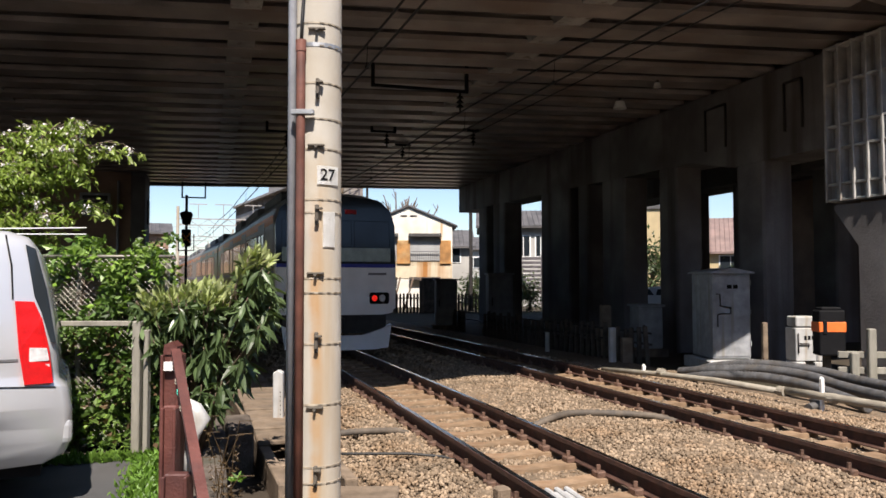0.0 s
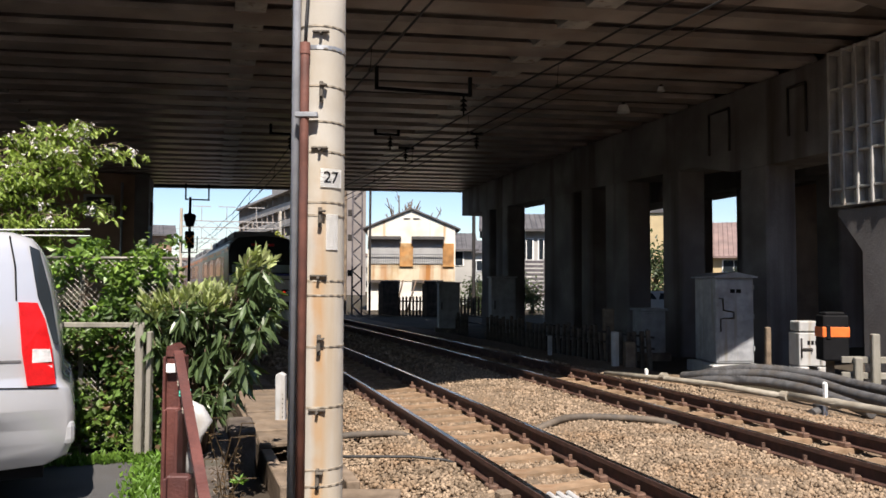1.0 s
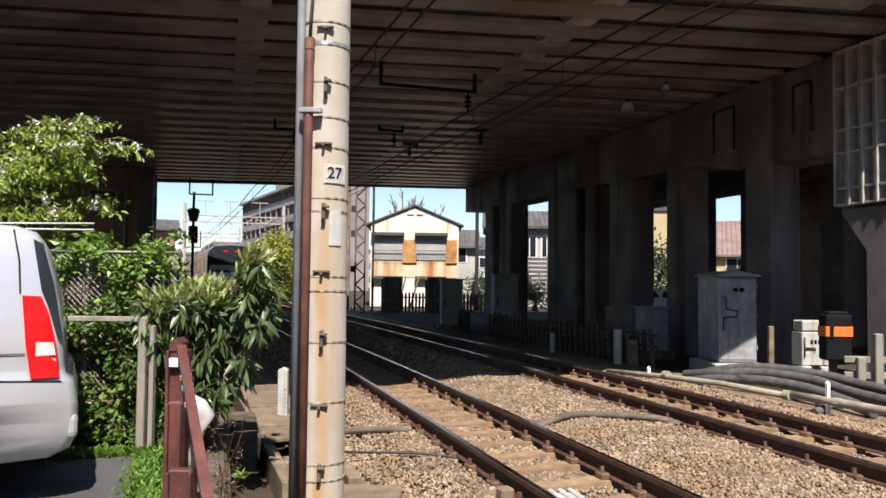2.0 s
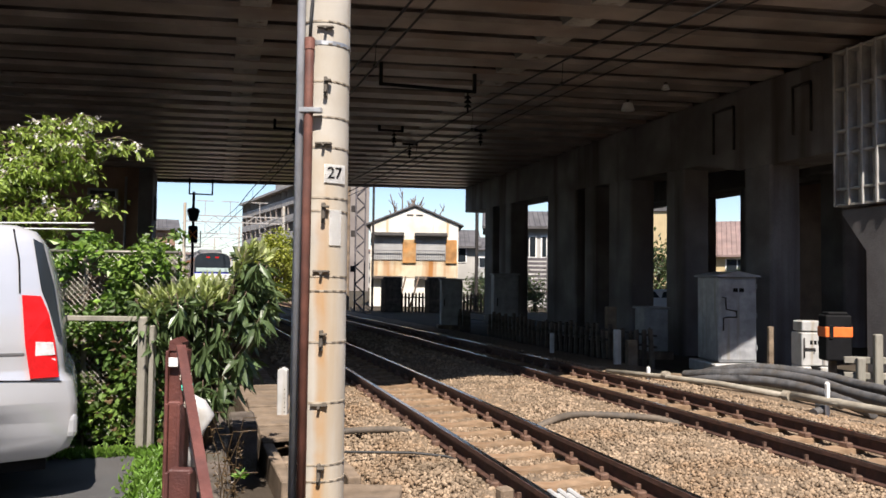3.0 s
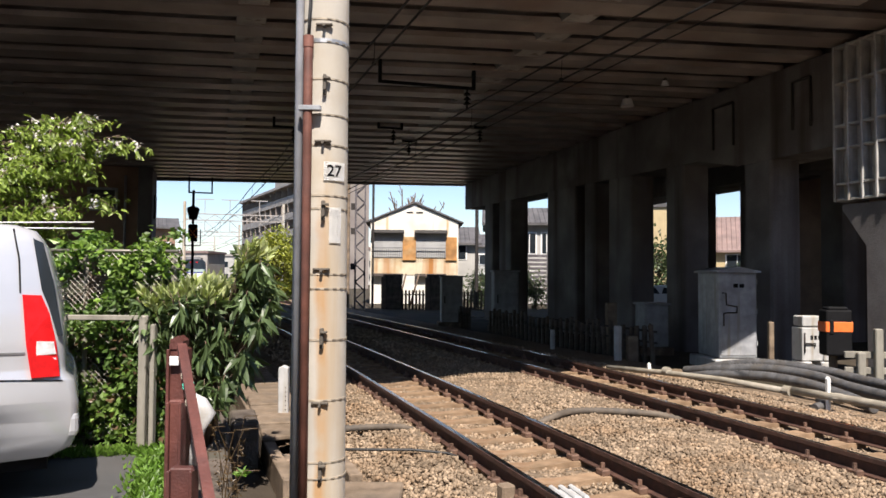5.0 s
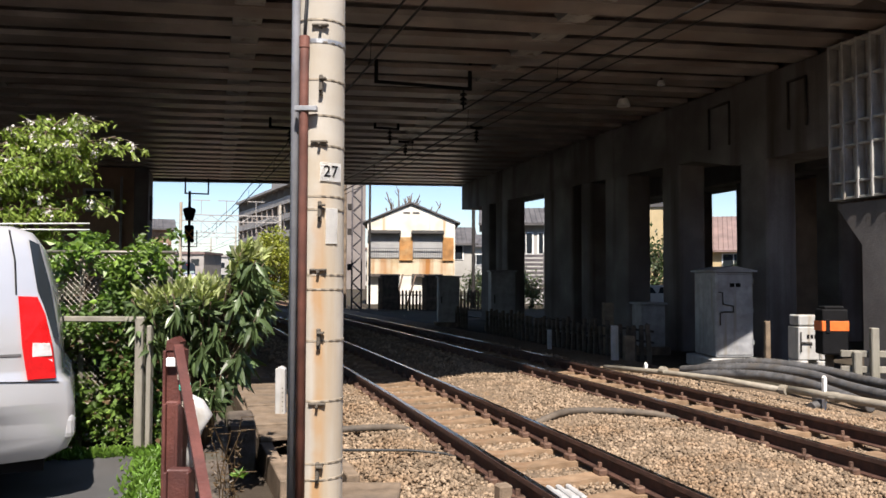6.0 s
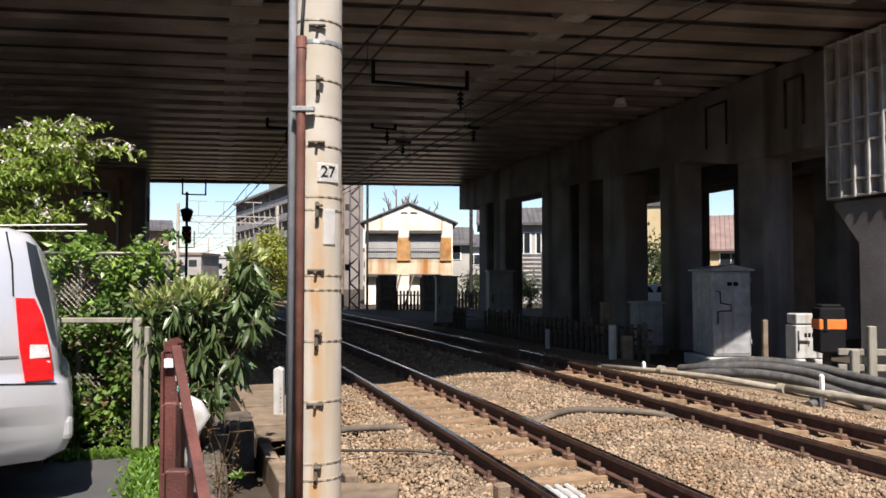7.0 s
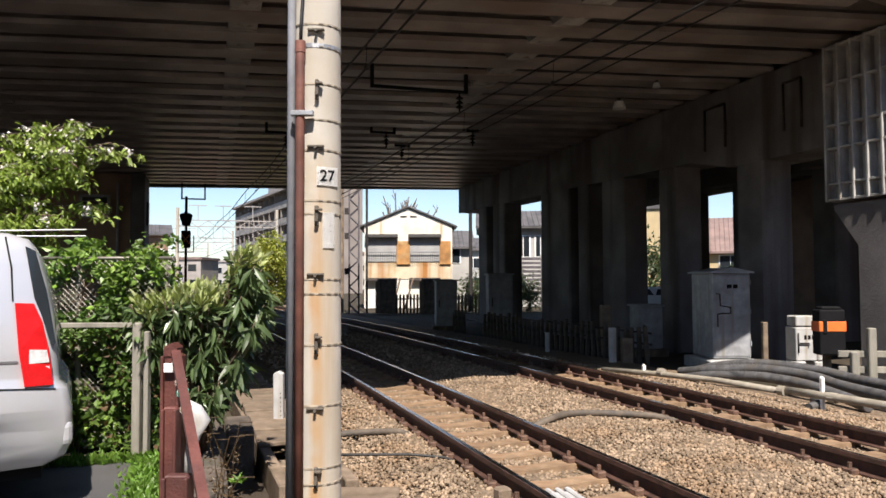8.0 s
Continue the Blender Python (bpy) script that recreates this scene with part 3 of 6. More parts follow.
def build_van():
    v = thing("van", TURN @ pose(-2.41, 5.08, 0, 0, 0, 26), "silver minivan with red tail lamp parked on the asphalt", "van")
    side = [(-0.42, 1.83), (-0.30, 1.79), (-0.235, 1.68), (-0.185, 1.5), (-0.14, 1.28), (-0.115, 1.1), (-0.10, 0.86),
            (-0.05, 0.80), (-0.02, 0.66), (-0.02, 0.45), (-0.06, 0.36), (-0.18, 0.30), (-0.55, 0.28), (-0.62, 0.30), (-0.66, 0.42), (-0.74, 0.56), (-0.88, 0.64), (-1.04, 0.64), (-1.17, 0.56),
            (-1.25, 0.42), (-1.29, 0.28), (-3.3, 0.26), (-3.34, 0.45), (-3.5, 0.62), (-3.7, 0.64), (-3.88, 0.52), (-3.95, 0.28), (-4.2, 0.3),
            (-4.3, 0.55), (-4.25, 0.9), (-3.5, 1.08), (-2.9, 1.62), (-2.4, 1.82), (-1.4, 1.87)]
    bm = bmesh.new()
    # three slices give the flank its tumblehome
    slices = []
    for y, ins in ((0.0, 0.055), (0.05, 0.01), (0.10, 0.0), (1.6, 0.0), (1.65, 0.01), (1.7, 0.055)):
        ring_v = []
        for u, z in side:
            cu = u - ins * (1 if u > -2 else -1) * (1.0 if z > 0.35 else 0.5)
            ring_v.append(bm.verts.new((cu, y, z - ins * (0.8 if z > 1.0 else -0.3))))
        slices.append(ring_v)
    n = len(side)
    for a, b in zip(slices, slices[1:]):
        for k in range(n):
            bm.faces.new((a[k], b[k], b[(k + 1) % n], a[(k + 1) % n])).smooth = True
    bm.faces.new(slices[0])
    bm.faces.new(slices[-1][::-1])
    for i in range(16):
        bmesh.ops.bisect_plane(bm, geom=bm.verts[:] + bm.edges[:] + bm.faces[:], plane_co=(0, 0, 0.36 + 0.09 * i), plane_no=(0, 0, 1))
    for vv in bm.verts:
        vv.co.y += bulge(vv.co.z) * (1 if vv.co.y < 0.8 else -1)
    for ff in bm.faces:
        ff.smooth = True
    body = part("body", bm, M_silver, v, "silver bodywork with reflections")
    def panel(name, poly, mt, parent, label="", d=0.0, t=0.012):
        bm = bmesh.new()
        f, b = [], []
        for u, z in poly:
            lean = bulge(z)
            f.append(bm.verts.new((u, lean - 0.006 - d, z)))
            b.append(bm.verts.new((u, lean + t + 0.05, z)))
        m = len(poly)
        bm.faces.new(f)
        bm.faces.new(b[::-1])
        for k in range(m):
            bm.faces.new((f[k], b[k], b[(k + 1) % m], f[(k + 1) % m]))
        return part(name, bm, mt, parent, label)
    lamp = panel("tail_lamp", [(-0.365, 1.37), (-0.255, 1.365), (-0.205, 1.25), (-0.165, 1.08), (-0.135, 0.84), (-0.30, 0.835), (-0.335, 1.05)], M_redlamp, v, "tall red tail lamp", 0.012, 0.03)
    panel("reverse_lens", [(-0.275, 1.07), (-0.175, 1.065), (-0.16, 0.985), (-0.275, 0.98)], M_clearlamp, lamp, "clear lens", 0.018, 0.03)
    panel("indicator_lens", [(-0.275, 0.965), (-0.16, 0.96), (-0.15, 0.905), (-0.272, 0.905)], M_clearlamp, lamp, "pale pink lens", 0.018, 0.03)
    panel("side_window", [(-0.53, 1.42), (-0.57, 1.62), (-0.66, 1.68), (-1.5, 1.72), (-1.55, 1.36), (-0.56, 1.33)], M_glass, v, "dark tinted side window")
    panel("side_window", [(-1.62, 1.36), (-1.57, 1.72), (-2.4, 1.70), (-2.5, 1.34)], M_glass, v)
    # strip on the flank, shaped to fit the camera's view of the rear glass
    panel("wrap_window", [(-0.315, 1.74), (-0.255, 1.71), (-0.185, 1.45), (-0.125, 1.10), (-0.155, 1.10), (-0.215, 1.30), (-0.255, 1.40)], M_glass, v, "dark flank strip placed to fit the camera's view of the rear glass", -0.002)
    panel("pillar_seam", [(-0.435, 1.80), (-0.425, 1.80), (-0.385, 1.6), (-0.372, 1.38), (-0.382, 1.38), (-0.396, 1.6)], M_black, v)
    panel("door_seam", [(-1.60, 1.75), (-1.59, 1.75), (-1.59, 0.4), (-1.60, 0.4)], M_black, v)
    panel("bumper_seam", [(-0.62, 0.835), (-0.12, 0.815), (-0.12, 0.808), (-0.62, 0.828)], M_black, v)
    # grey strip paints the shade line of the waist crease
    panel("waist_crease", [(-3.4, 1.0), (-0.34, 1.0), (-0.34, 0.985), (-3.4, 0.985)], M_plastic_grey, v)
    bm = bmesh.new()
    prism(bm, [(-0.305, 1.70), (-0.285, 1.72), (-0.245, 1.62), (-0.155, 1.25), (-0.125, 1.12), (-0.19, 1.12), (-0.26, 1.42)], 0.16, 1.54, "y")
    part("rear_window", bm, M_glass, v, "dark rear window")
    bm = bmesh.new()
    bx(bm, -0.60, -0.015, 0.02, 1.68, 0.42, 0.60, 0.05, seg=3)
    part("bumper", bm, M_silver, v, "silver rear bumper", smooth=False)
    panel("filler_flap", [(-0.98, 0.82), (-0.86, 0.82), (-0.845, 0.80), (-0.845, 0.66), (-0.86, 0.64), (-0.98, 0.64), (-0.985, 0.65), (-0.985, 0.81)], M_silver, v, "", 0.004)
    for u in (-0.96, -3.68):
        for y in (0.02, 1.48):
            bm = bmesh.new()
            cyl(bm, (u, y, 0.315), (u, y + 0.2, 0.315), 0.315, n=28)
            w = part("wheel", bm, M_rubber, v)
            bm = bmesh.new()
            cyl(bm, (u, y - 0.01, 0.315), (u, y + 0.21, 0.315), 0.19, n=20)
            part("rim", bm, M_steel, w)
    bm = bmesh.new()
    bx(bm, -4.1, -0.2, 0.12, 1.58, 0.22, 0.4)
    part("underbody", bm, M_black, v)

# ---------- train ----------
def build_car(tail):
    c = thing("train_car", pose(0, 0, 0), "stainless commuter train car with grey blue-striped front and red lamps" if tail else "stainless commuter train car with orange window stripe", "train car", "cars of the train")
    W = 1.46
    sec = [(-W, 0.95), (-W, 2.9), (-W + 0.06, 3.2), (-W + 0.28, 3.42), (-0.7, 3.56), (0, 3.6), (0.7, 3.56), (W - 0.28, 3.42), (W - 0.06, 3.2), (W, 2.9), (W, 0.95)]
    bm = bmesh.new()
    stations = [(0.02, 0.05, 0.05), (0.10, 0.015, 0.015), (0.28, 0.0, 0.0), (19.4, 0.0, 0.0)] if tail else [(0.25, 0, 0), (19.4, 0, 0)]
    rings = []
    for y, ins, dz in stations:
        slope = 0.13 * (1 - min(1.0, max(0.0, (y - 0.28) / 1.0))) if tail else 0.0
        rings.append([bm.verts.new((x * (1 - ins / W), y + slope * max(0.0, z - 1.95), z - (dz if z > 1 else -dz))) for x, z in sec])
    for a, b in zip(rings, rings[1:]):
        for k in range(len(sec)):
            f = bm.faces.new((a[k], b[k], b[(k + 1) % len(sec)], a[(k + 1) % len(sec)]))
            f.material_index = 1 if 2 <= k <= 7 else 0
    bm.faces.new(rings[0])
    bm.faces.new(rings[-1][::-1])
    body = part("body", bm, [M_train, M_trainroof], c, "ribbed stainless body with grey roof")
    for s in (-1, 1):
        for z0, z1, mt, nm in ((1.72, 1.80, M_trainblue, "waist_stripe"), (2.86, 3.06, M_trainorange, "upper_stripe")):
            bm = bmesh.new()
            bx(bm, s * W - 0.004, s * W + 0.004, 0.32, 19.3, z0, z1)
            part(nm, bm, mt, body)
        for d in range(4):
            y = 2.6 + d * 4.7
            bm = bmesh.new()
            bx(bm, s * W - 0.012, s * W + 0.012, y - 0.66, y + 0.66, 1.12, 2.98, 0.01)
            dr = part("door", bm, M_train, c)
            for k in (-1, 1):
                bm = bmesh.new()
                bx(bm, s * W - 0.018, s * W + 0.018, y + k * 0.32 - 0.22, y + k * 0.32 + 0.22, 1.85, 2.72, 0.02)
                part("pane", bm, M_glass, dr)
            if d < 3:
                bm = bmesh.new()
                bx(bm, s * W - 0.016, s * W + 0.016, y + 0.98, y + 3.72, 1.88, 2.74, 0.03)
                part("window", bm, M_glass, c)
    bm = bmesh.new()
    for y0, y1 in ((3.0, 6.2), (8.0, 12.0), (14, 16.5)):
        bx(bm, -0.95, 0.95, y0, y1, 3.55, 3.86, 0.06)
    part("roof_equipment", bm, M_trainroof, c)
    bm = bmesh.new()
    bx(bm, -1.25, 1.25, 0.6, 19.2, 0.55, 0.96)
    for y0, y1 in ((6, 9), (10, 13.5)):
        bx(bm, -1.3, 1.3, y0, y1, 0.25, 0.6, 0.03)
    part("underframe", bm, M_under, c)
    for y in (2.9, 16.6):
        bm = bmesh.new()
        for s in (-0.565, 0.565):
            for k in (-1.05, 1.05):
                cyl(bm, (s - 0.06, y + k, 0.43), (s + 0.06, y + k, 0.43), 0.43, n=20)
        bx(bm, -1.0, -0.85, y - 1.5, y + 1.5, 0.35, 0.65, 0.03)
        bx(bm, 0.85, 1.0, y - 1.5, y + 1.5, 0.35, 0.65, 0.03)
        part("bogie", bm, M_under, c)
    if tail:
        bm = bmesh.new()
        prism(bm, [(-1.43, 0.9), (-1.43, 1.95), (1.43, 1.95), (1.43, 0.9), (1.2, 0.83), (-1.2, 0.83)], -0.05, 0.06, "y")
        bmesh.ops.bevel(bm, geom=[e for e in bm.edges if abs(e.verts[0].co.y - e.verts[1].co.y) > 0.05], offset=0.06, segments=2, affect="EDGES")
        part("front_panel", bm, M_trainfront, c, "pale grey front panel")
        bm = bmesh.new()
        prism(bm, [(-1.43, 1.95), (-1.44, 2.85), (-1.33, 3.2), (-1.02, 3.44), (0, 3.53), (1.02, 3.44), (1.33, 3.2), (1.44, 2.85), (1.43, 1.95)], -0.035, 0.05, "y")
        for vv in bm.verts:
            vv.co.y += 0.13 * (vv.co.z - 1.95)
        mk = part("windscreen_mask", bm, M_glass, c, "black glazed front mask")
        bm = bmesh.new()
        for x0, x1 in ((-1.3, -0.42), (-0.36, 0.36), (0.42, 1.3)):
            bx(bm, x0, x1, -0.045, -0.03, 0.07, 1.0, 0.01, pose(0, 0, 1.95, -7.4))
        part("windscreen", bm, M_glass, mk)
        # pale strip paints the light reflected in the lower windscreen
        bm = bmesh.new()
        bx(bm, -1.3, 1.3, -0.06, -0.03, 2.02, 2.33, 0.01)
        part("lower_blind", bm, M_reflection, mk, "pale strip painting the reflection in the lower windscreen")
        bm = bmesh.new()
        tube(bm, [(-1.0, -0.06, 2.06), (-0.2, -0.05, 2.1), (0.9, -0.03, 2.3)], 0.012, 5)
        part("wiper", bm, M_black, mk)
        bm = bmesh.new()
        bx(bm, -1.43, 1.43, -0.06, -0.02, 1.89, 1.97, 0.005)
        part("blue_band", bm, M_trainblue, c, "blue stripe below the windscreen")
        for s in (-1, 1):
            bm = bmesh.new()
            bx(bm, s * 1.02 - 0.24, s * 1.02 + 0.24, -0.075, -0.03, 1.07, 1.33, 0.05, seg=2)
            h = part("tail_light", bm, M_black, c, "dark lamp cluster with white and red lenses")
            bm = bmesh.new()
            cyl(bm, (s * 1.09, -0.09, 1.2), (s * 1.09, -0.05, 1.2), 0.08, n=16)
            part("white_lens", bm, M_clearlamp, h, "clear lens")
            bm = bmesh.new()
            cyl(bm, (s * 0.9, -0.09, 1.2), (s * 0.9, -0.05, 1.2), 0.07, n=16)
            part("red_lens", bm, M_taillight, h, "lit red lens")
            bm = bmesh.new()
            bx(bm, s * 0.35 - 0.14, s * 0.35 + 0.14, 0.10, 0.14, 3.1, 3.2, 0.01)
            part("marker_lamp", bm, M_redlamp, mk)
        bm = bmesh.new()
        bx(bm, 0.75, 1.2, -0.056, -0.03, 1.72, 1.77)
        part("lettering_bar", bm, M_plastic_grey, c)
        bm = bmesh.new()
        prism(bm, [(-1.3, 0.62), (-1.22, 0.10), (-0.9, 0.06), (0.9, 0.06), (1.22, 0.10), (1.3, 0.62), (1.1, 0.52), (0.6, 0.38), (-0.6, 0.38), (-1.1, 0.52)], -0.16, 0.02, "y")
        part("skirt", bm, M_trainfront, c, "grey snow-plough skirt")
        bm = bmesh.new()
        bx(bm, -1.2, 1.2, -0.02, 0.5, 0.42, 0.85)
        bx(bm, -0.15, 0.15, -0.25, 0.2, 0.5, 0.78, 0.03)
        part("coupler", bm, M_under, c)
    for ob in c.children_recursive:
        if ob.name.split(".")[0] != "bogie":
            for vv in ob.data.vertices:
                vv.co.z *= 1.065
    return c

# ---------- rusty house ----------
def build_rust_house():
    h = thing("tin_house", pose(12.9, 50, -0.3, 0, 0, -14), "old two-storey house clad in rust-streaked cream tin sheet", "house")
    bm = bmesh.new()
    prism(bm, [(-2.95, 0), (-2.95, 5.55), (0, 6.75), (2.95, 5.55), (2.95, 0)], 0, 8.5, "y")
    wl = part("wall", bm, M_tin, h, "cream corrugated tin streaked with rust")
    bm = bmesh.new()
    for i in range(76):
        x = -2.92 + i * 0.077
        bx(bm, x - 0.014, x + 0.014, -0.018, 0.004, 2.0, 5.5 + (1 - abs(x) / 2.95) * 1.1)
    part("corrugation", bm, M_tin, wl)
    bm = bmesh.new()
    bx(bm, -2.93, 2.93, -0.035, -0.02, 1.95, 3.06)
    part("lower_cladding", bm, M_tinlow, h, "rust-streaked lower tin cladding")
    bm = bmesh.new()
    for s in (-1, 1):
        prism(bm, [(0, 6.78), (0, 6.88), (s * 3.3, 5.52), (s * 3.3, 5.42)], -0.16, 9, "y")
    part("roof", bm, M_rooft, h, "dark tiled gable roof")
    bm = bmesh.new()
    bx(bm, -0.55, -0.1, -0.03, 0.02, 6.1, 6.2)
    bx(bm, 0.1, 0.55, -0.03, 0.02, 6.1, 6.2)
    part("gable_vent", bm, M_dark, h)
    for x0, x1 in ((-2.75, -0.85), (0.15, 2.05)):
        bm = bmesh.new()
        bx(bm, x0 - 0.06, x1 + 0.06, -0.09, 0.02, 3.1, 4.7, 0.02)
        w = part("window", bm, M_shutter, h, "grey shuttered window")
        bm = bmesh.new()
        bx(bm, x0, x1, -0.1, -0.085, 3.15, 3.27)
        slat = mesh_of("shutter_slat", bm, M_shutter)
        for k in range(9):
            share("shutter_slat", slat, w, pose(0, 0, k * 0.16))
        bm = bmesh.new()
        bx(bm, x0 - 0.012, x0 + 0.012, -0.28, -0.26, 3.1, 3.75)
        bar = mesh_of("baluster", bm, M_plastic_grey)
        for k in range(14):
            share("baluster", bar, w, pose((x1 - x0) * k / 13, 0, 0))
        bm = bmesh.new()
        bx(bm, x0, x1, -0.29, -0.25, 3.72, 3.77)
        part("handrail", bm, M_plastic_grey, w)
        bm = bmesh.new()
        prism(bm, [(-0.5, 4.72), (-0.5, 4.78), (0, 4.98), (0, 4.72)], x0 - 0.15, x1 + 0.15, "x")
        part("awning", bm, M_under, w, "dark ragged tin awning")
        bm = bmesh.new()
        prism(bm, [(-0.4, 1.82), (-0.4, 1.88), (0, 2.05), (0, 1.82)], x0 - 0.1, x1 + 0.1, "x")
        part("lower_awning", bm, M_dark, w)
    for x0, x1 in ((-0.8, 0.1), (2.1, 2.85)):
        bm = bmesh.new()
        bx(bm, x0, x1, -0.16, 0.02, 2.92, 4.5, 0.02)
        part("shutter_case", bm, M_tinrust, h, "heavily rusted shutter case")
    return h

build_pole()
build_van()
build_rust_house()
CARS = [build_car(i == 0) for i in range(5)]

# ---------- trackside, yard side ----------
def build_trough():
    t = thing("cable_trough", pose(0.62, 0, 0, 0, 0, 2.5), "concrete cable trough with loose dusty lids beside the track", "cable trough")
    bm = bmesh.new()
    for x0, x1 in ((0.20, 0.31), (0.73, 0.84)):
        bx(bm, x0, x1, 6.2, 30.0, -0.7, -0.10, 0.01)
    bx(bm, 0.3, 0.74, 6.2, 30.0, -0.7, -0.52)
    bx(bm, 0.3, 0.74, 7.1, 7.35, -0.5, -0.16, 0.01)
    part("channel", bm, M_trough, t)
    rng = random.Random(4)
    bm = bmesh.new()
    bx(bm, -0.30, 0.30, -0.30, 0.30, -0.05, 0.0, 0.012)
    lid = mesh_of("lid", bm, M_trough)
    for i in range(29):
        y = 7.95 + i * 0.63
        share("lid", lid, t, pose(0.52 + rng.uniform(-0.03, 0.03), y, -0.05 + rng.uniform(0, 0.02), rng.uniform(-1.5, 1.5), rng.uniform(-2, 2), rng.uniform(-3, 3)))
    w = thing("retaining_wall", pose(0, 0, 0), "low mossy stone retaining wall beside the trough, darkened for the shrub's shade", "retaining wall", kind="structure")
    for i in range(22):
        y = 4.0 + i * 0.52
        for k in range(3):
            bm = bmesh.new()
            d = rng.uniform(-0.03, 0.03)
            bx(bm, -0.12 + d, 0.14 + d + rng.uniform(-0.02, 0.02), y + (k % 2) * 0.2, y + 0.49 + (k % 2) * 0.2, -0.55 + k * 0.23, -0.335 + k * 0.23 + rng.uniform(-0.02, 0.01), 0.03)
            part("stone_block", bm, M_mossy_shade, w)
    bm = bmesh.new()
    bx(bm, 0.18, 0.43, 7.45, 8.2, -0.7, 0.13, 0.02)
    part("end_block", bm, M_mossy_shade, w, "dark smooth concrete end block")
    bm = bmesh.new()
    bx(bm, -0.5, -0.12, 3.5, 15.0, -0.6, -0.02, 0.03)
    tagged(part("verge", bm, M_ground), "strip of bare dark soil between yard and wall", "verge", kind="structure")

def build_marker(x, y, h, w, lean):
    p = thing("marker_post", pose(x, y, -0.12, lean, 0, -17), "short white-painted concrete marker post beside the cable trough", "marker post", "marker posts")
    bm = bmesh.new()
    prism(bm, [(-w, -0.2), (-w, h - w * 0.5), (0, h), (w, h - w * 0.5), (w, -0.2)], -0.05, 0.05, "y")
    bmesh.ops.bevel(bm, geom=bm.edges[:], offset=0.008, affect="EDGES")
    part("shaft", bm, M_cabw, p)
    bm = bmesh.new()
    for k in range(7):
        cyl(bm, (0.03, -0.056, 0.08 + k * 0.05), (0.03, -0.045, 0.08 + k * 0.05), 0.006, n=6)
    part("bolt_row", bm, M_dark, p)

def build_barrier():
    b = thing("steel_barrier", TURN, "red-brown painted steel barrier posts with a sloping flat rail", "barrier")
    for x0, x1, d, z1, t in ((-1.705, -1.605, 4.70, 1.06, 0.09), (-1.665, -1.585, 4.60, 0.755, 0.05), (-1.60, -1.465, 4.45, 0.39, 0.08)):
        bm = bmesh.new()
        bx(bm, x0, x1, d, d + t, -0.3, z1, 0.008)
        bx(bm, x0 - 0.006, x0 + 0.012, d - 0.03, d + t + 0.02, -0.3, z1 - 0.01, 0.004)
        bx(bm, x1 - 0.012, x1 + 0.006, d - 0.03, d + t + 0.02, -0.3, z1 - 0.01, 0.004)
        part("post", bm, M_redbrown, b)
    bm = bmesh.new()
    prism(bm, [(-1.70, 1.05), (-1.62, 1.05), (-1.615, 1.10), (-1.65, 1.13), (-1.695, 1.11)], 4.69, 4.8, "y")
    part("post_cap", bm, M_redbrown, b, "chipped rusty post cap")
    bm = bmesh.new()
    bx(bm, -1.685, -1.63, 4.655, 4.67, 0.955, 1.01, 0.003)
    part("reflector", bm, M_white, b, "white square reflector")
    a, e = Vector((-1.60, 4.62, 1.08)), Vector((-0.93, 3.25, 0.22))
    bm = bmesh.new()
    d = (e - a).normalized()
    s = Vector((0.9, 0.4, 0)).normalized() * 0.026
    u = d.cross(s).normalized() * 0.016
    vs = [bm.verts.new(q + s * i + u * j) for q in (a, e) for i, j in ((-1, -1), (1, -1), (1, 1), (-1, 1))]
    for k in range(4):
        bm.faces.new((vs[k], vs[(k + 1) % 4], vs[4 + (k + 1) % 4], vs[4 + k]))
    bm.faces.new(vs[:4]), bm.faces.new(vs[4:])
    part("sloping_rail", bm, M_redbrown, b)
    for f, mt, lab in ((0.16, M_pipe, "straw tie"), (0.215, mat("green_twine", (0.05, 0.42, 0.30), 0.6, 0, 0.1), "green twine"), (0.30, M_pipe, "straw tie")):
        bm = bmesh.new()
        q = a.lerp(e, f)
        tube(bm, [q + Vector((0.031 * math.cos(t), 0.02 * math.sin(t), 0.012 * math.sin(t) - 0.002 * t)) for t in [i * 0.6 for i in range(22)]], 0.0035, 5)
        part("twine", bm, mt, b, lab)
    f = thing("plastic_funnel", TURN @ pose(-1.50, 4.72, 0.42), "white translucent plastic sheath hanging behind the barrier", "plastic sheath")
    bm = bmesh.new()
    rings = []
    for r, z, dx in ((0.02, -0.12, -0.06), (0.03, 0.02, -0.045), (0.045, 0.14, -0.02), (0.075, 0.24, 0.01), (0.055, 0.33, -0.03), (0.01, 0.36, -0.05)):
        rings.append([bm.verts.new((dx + r * math.cos(k * 0.7854), r * 0.6 * math.sin(k * 0.7854), z)) for k in range(8)])
    for p, q in zip(rings, rings[1:]):
        for k in range(8):
            bm.faces.new((p[k], p[(k + 1) % 8], q[(k + 1) % 8], q[k])).smooth = True
    bm.faces.new(rings[0]), bm.faces.new(rings[-1])
    part("sheath", bm, M_cabw, f)

